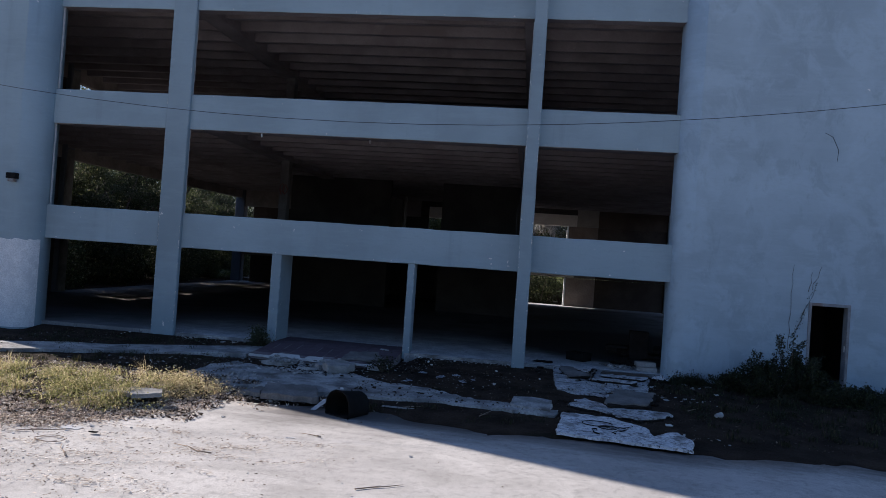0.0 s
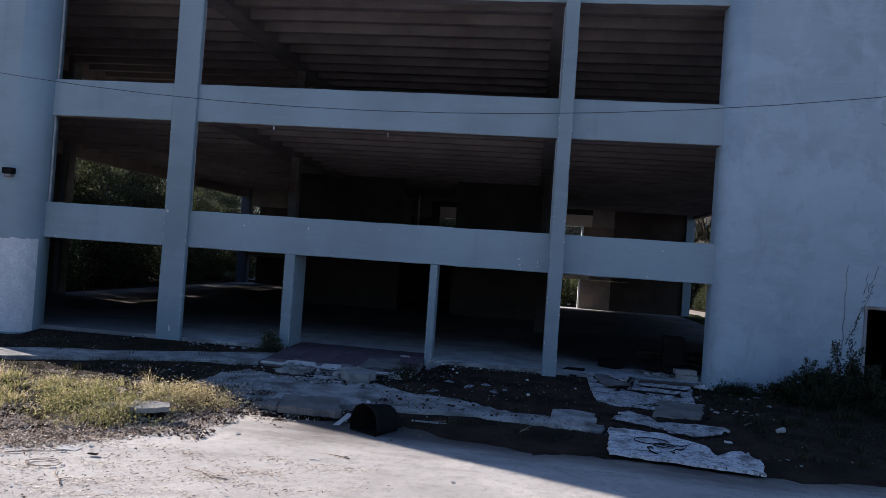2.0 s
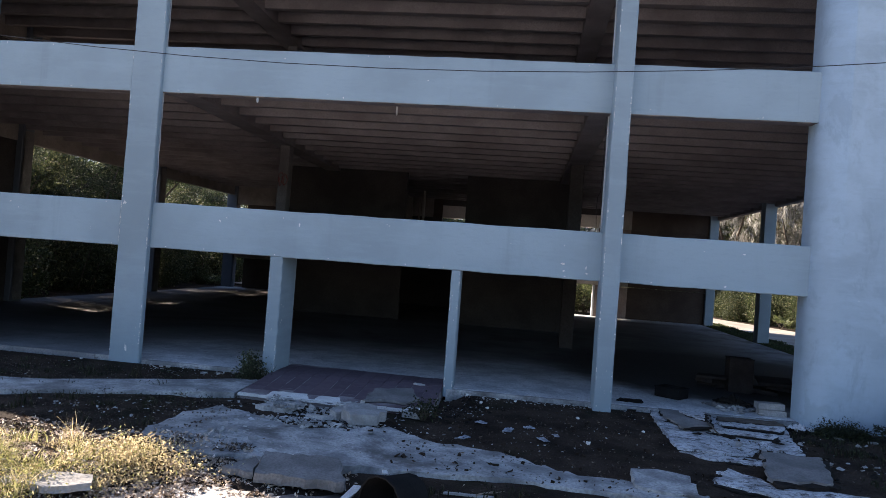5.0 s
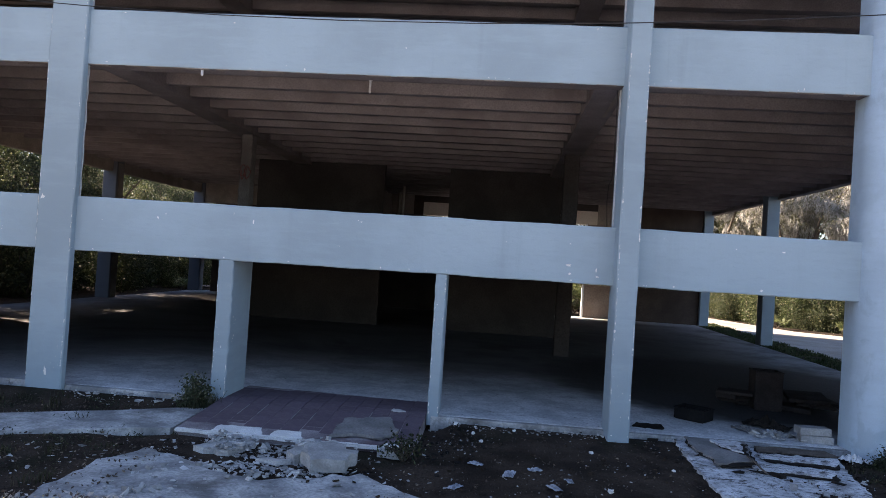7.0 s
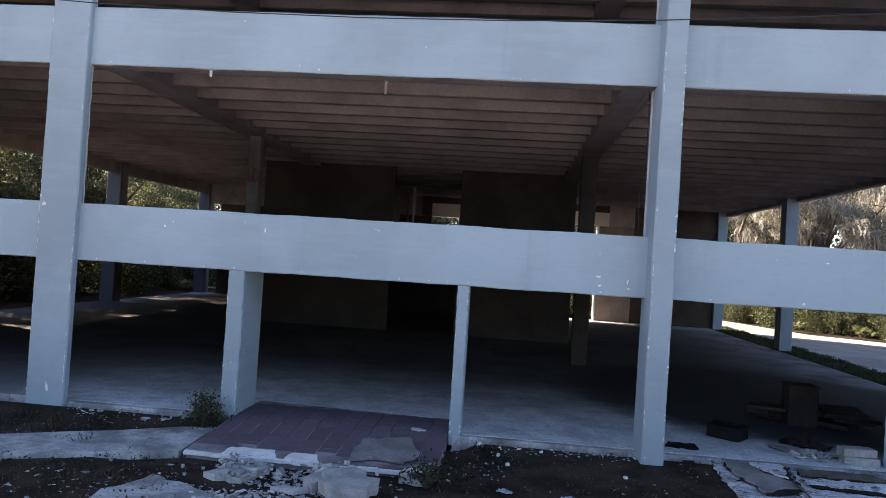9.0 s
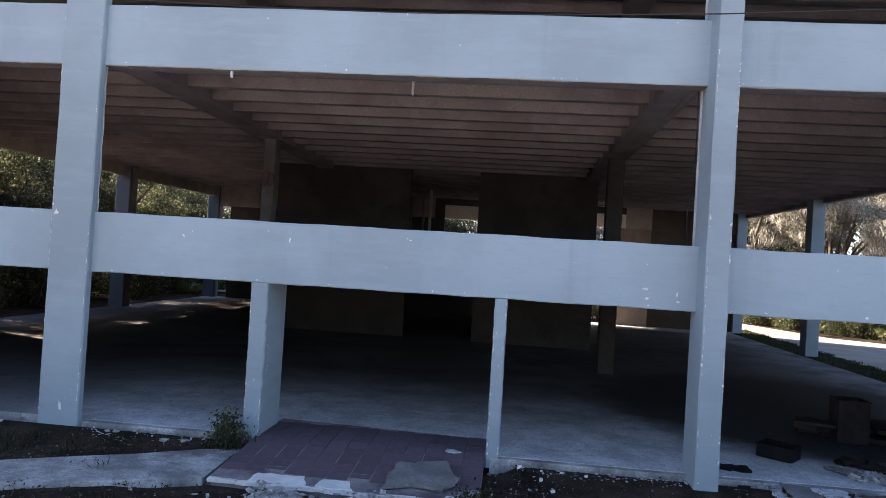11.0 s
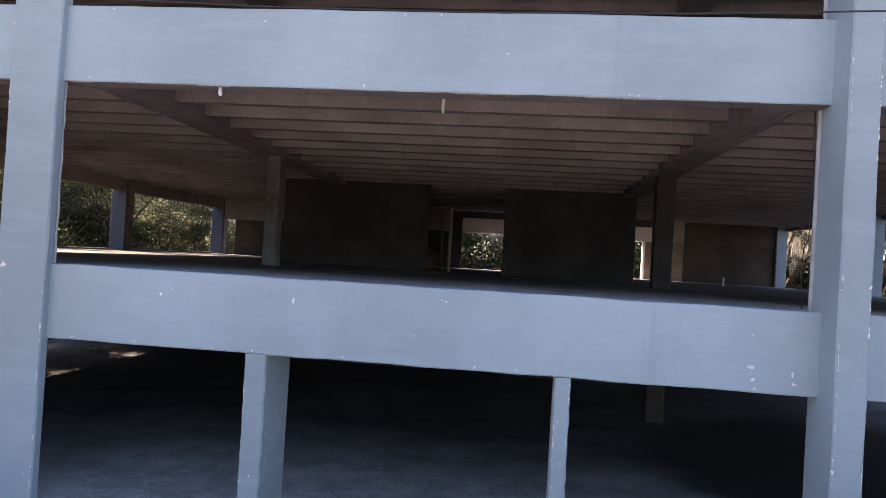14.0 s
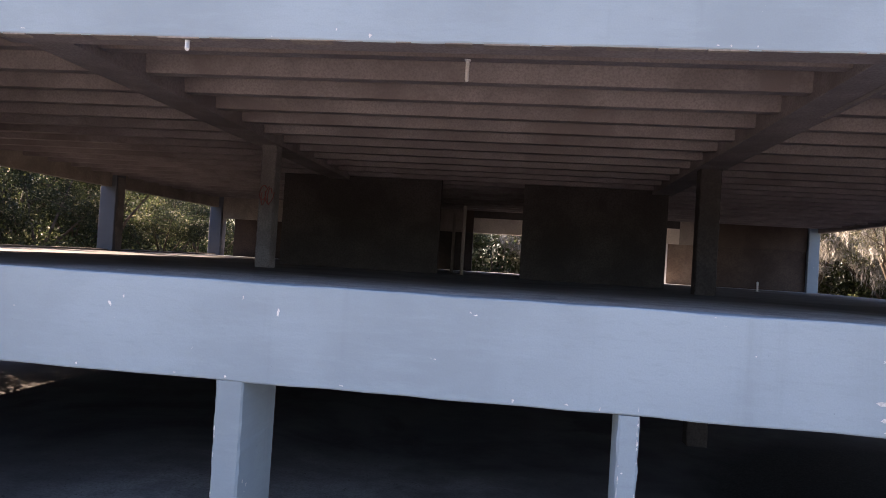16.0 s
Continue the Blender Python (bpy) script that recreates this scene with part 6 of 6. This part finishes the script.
for k in range(11):
    y = 27 + 3.6 * k
    plant(thickets[k % 2], -22.4 + rt.uniform(-0.5, 0.5), y + rt.uniform(-0.8, 0.8), rt.uniform(1.0, 1.25), "woods undergrowth")
    plant(thickets[(k + 1) % 2], -27.5 + rt.uniform(-0.8, 0.8), y + rt.uniform(-0.8, 0.8) + 2.0, rt.uniform(1.3, 1.7), "woods undergrowth")
for k in range(4):
    plant(kinds[(k + 2) % 3], -28 + rt.uniform(-0.8, 0.8), 31 + 5 * k, rt.uniform(0.85, 1.0), "woods")
for k in range(5):
    plant(kinds[k % 3], -31 + rt.uniform(-1, 1), 33 + 7.5 * k, rt.uniform(0.9, 1.1), "woods")
for k in range(7):
    plant(thickets[k % 2], -36 + rt.uniform(-0.8, 0.8), 36 + 6.0 * k, rt.uniform(2.4, 2.9), "woods undergrowth")
# woods behind
for k in range(5):
    plant((kinds + mossy)[(k * 2) % 5], -18 + 8.2 * k, 64 + rt.uniform(-1, 1), rt.uniform(0.8, 1.0), "woods")
for k in range(9):
    x = -18 + 3.9 * k
    plant(far_thicket if k in (2, 3, 4, 5, 6) else thickets[k % 2], x + 1, 59.0 + rt.uniform(-0.5, 0.5), rt.uniform(0.6, 0.9), "woods undergrowth")
    plant(far_thicket if k % 2 else thickets[1], x * 1.2, 66.0, rt.uniform(3.0, 3.6), "woods undergrowth")
plant(thickets[1], -21.4, 46.4, 0.36, "woods undergrowth")
# mossy oaks and undergrowth across the side road
for k, (x, y, s) in enumerate(((15.5, 50.5, 1.0), (20.5, 47.0, 1.05), (25, 43.5, 1.0), (18.5, 56, 1.1), (24, 52, 1.15), (30, 46, 1.1), (13.5, 57.5, 1.0), (31, 38, 1.0))):
    plant(mossy[k % 2], x, y, s, "woods")
for k, (x, y) in enumerate(((12.5, 53.5), (14.3, 49.0), (16.8, 46.2), (20.2, 44.4), (23.8, 42.2), (27.2, 39.6), (14.0, 52.0), (18.5, 47.5))):
    plant(thickets[k % 2], x, y, rt.uniform(0.8, 1.0), "woods undergrowth")
for k, (x, y) in enumerate(((13.2, 51.0), (15.6, 47.4), (18.3, 45.4), (21.9, 43.3), (25.6, 40.8), (16.2, 49.4), (20.4, 46.6), (23.6, 44.6), (12.6, 55.6))):
    plant((thickets[1], thickets[0])[k % 2], x, y, rt.uniform(0.45, 0.75), "woods undergrowth")
for k, (x, y) in enumerate(((22, 62), (30, 56), (36, 50), (15, 66), (40, 44))):
    plant(thickets[k % 2], x, y, rt.uniform(2.0, 2.5), "woods undergrowth")
for k in range(4):
    plant(kinds[k % 3], 18 + 8 * k, 68 - 5.5 * k, 1.3, "woods")

# fan palms and bushes close behind the deck, at its side and across the road
for x, y, k in ((2.0, 47.2, 1.3), (1.3, 46.4, 1.1), (3.1, 47.8, 1.4), (15.6, 44.3, 0.55), (13.2, 46.9, 0.6), (19.1, 43.6, 0.6), (-20.1, 44.6, 0.6)):
    plant(fan, x, y, k, "fan palms")
for k, (x, y) in enumerate(((-2.6, 47.4), (0.2, 46.9), (3.2, 48.6), (-5.6, 48.2), (2.0, 50.0))):
    plant((thickets[0], thickets[0], far_thicket)[k % 3], x, y, rt.uniform(0.8, 1.0), "woods undergrowth")

# ---- pavers of the ramp, one by one ----
paver_meshes = {}


def paver_mesh(length):
    key = round(length, 2)
    if key not in paver_meshes:
        paver_meshes[key] = finish(boxes((-0.1345, 0.1345, -key / 2 + 0.005, key / 2 - 0.005, -0.02, 0.004), bevel=0.002), "paver", PAVER)
    return paver_meshes[key]


rise = (high - low) / (lip - 16.2)
for i in range(12):
    x = -6.27 + 0.278 * i
    if x > -3.2:
        continue
    start = 16.06
    cuts = [lip]
    y = lip - (0.28 if i % 2 else 0.56)
    while y > start + 0.15:
        cuts.insert(0, y)
        y -= 0.56
    cuts = [start + rnd.uniform(0, 0.06)] + cuts + [lip + (0.28 if i % 2 else 0.56), lip + (0.84 if i % 2 else 0.80)]
    for a, b in zip(cuts, cuts[1:]):
        mid = (a + b) / 2
        ob = new("paver", paver_mesh(b - a))
        ob.parent = ramp
        flat = mid > lip
        ob.matrix_basis = pose(x + rnd.uniform(-0.001, 0.001), mid, (high if flat else low + (mid - 16.2) * rise) + 0.006 + rnd.uniform(-0.0006, 0.0006), 0 if flat else math.degrees(math.atan(rise)), 0, rnd.uniform(-0.15, 0.15))
# pale mortar showing in some joints of the ramp's upper half
for i in (1, 2, 3, 5, 6, 8, 9):
    x, start = -6.27 + 0.278 * i - 0.139, rnd.uniform(16.75, 17.0)
    length = rnd.choice((0.18, 0.3, 0.34, 0.5))
    bar = part("mortar_joint", boxes((-0.004, 0.004, -length / 2, length / 2, -0.004, 0.0025)), RUBBLE, ramp, "pale mortar in a joint")
    mid = min(start + length / 2, lip - length / 2 - 0.03)
    bar.matrix_basis = pose(x, mid, low + (mid - 16.2) * rise + 0.0115, math.degrees(math.atan(rise)), 0, 0)
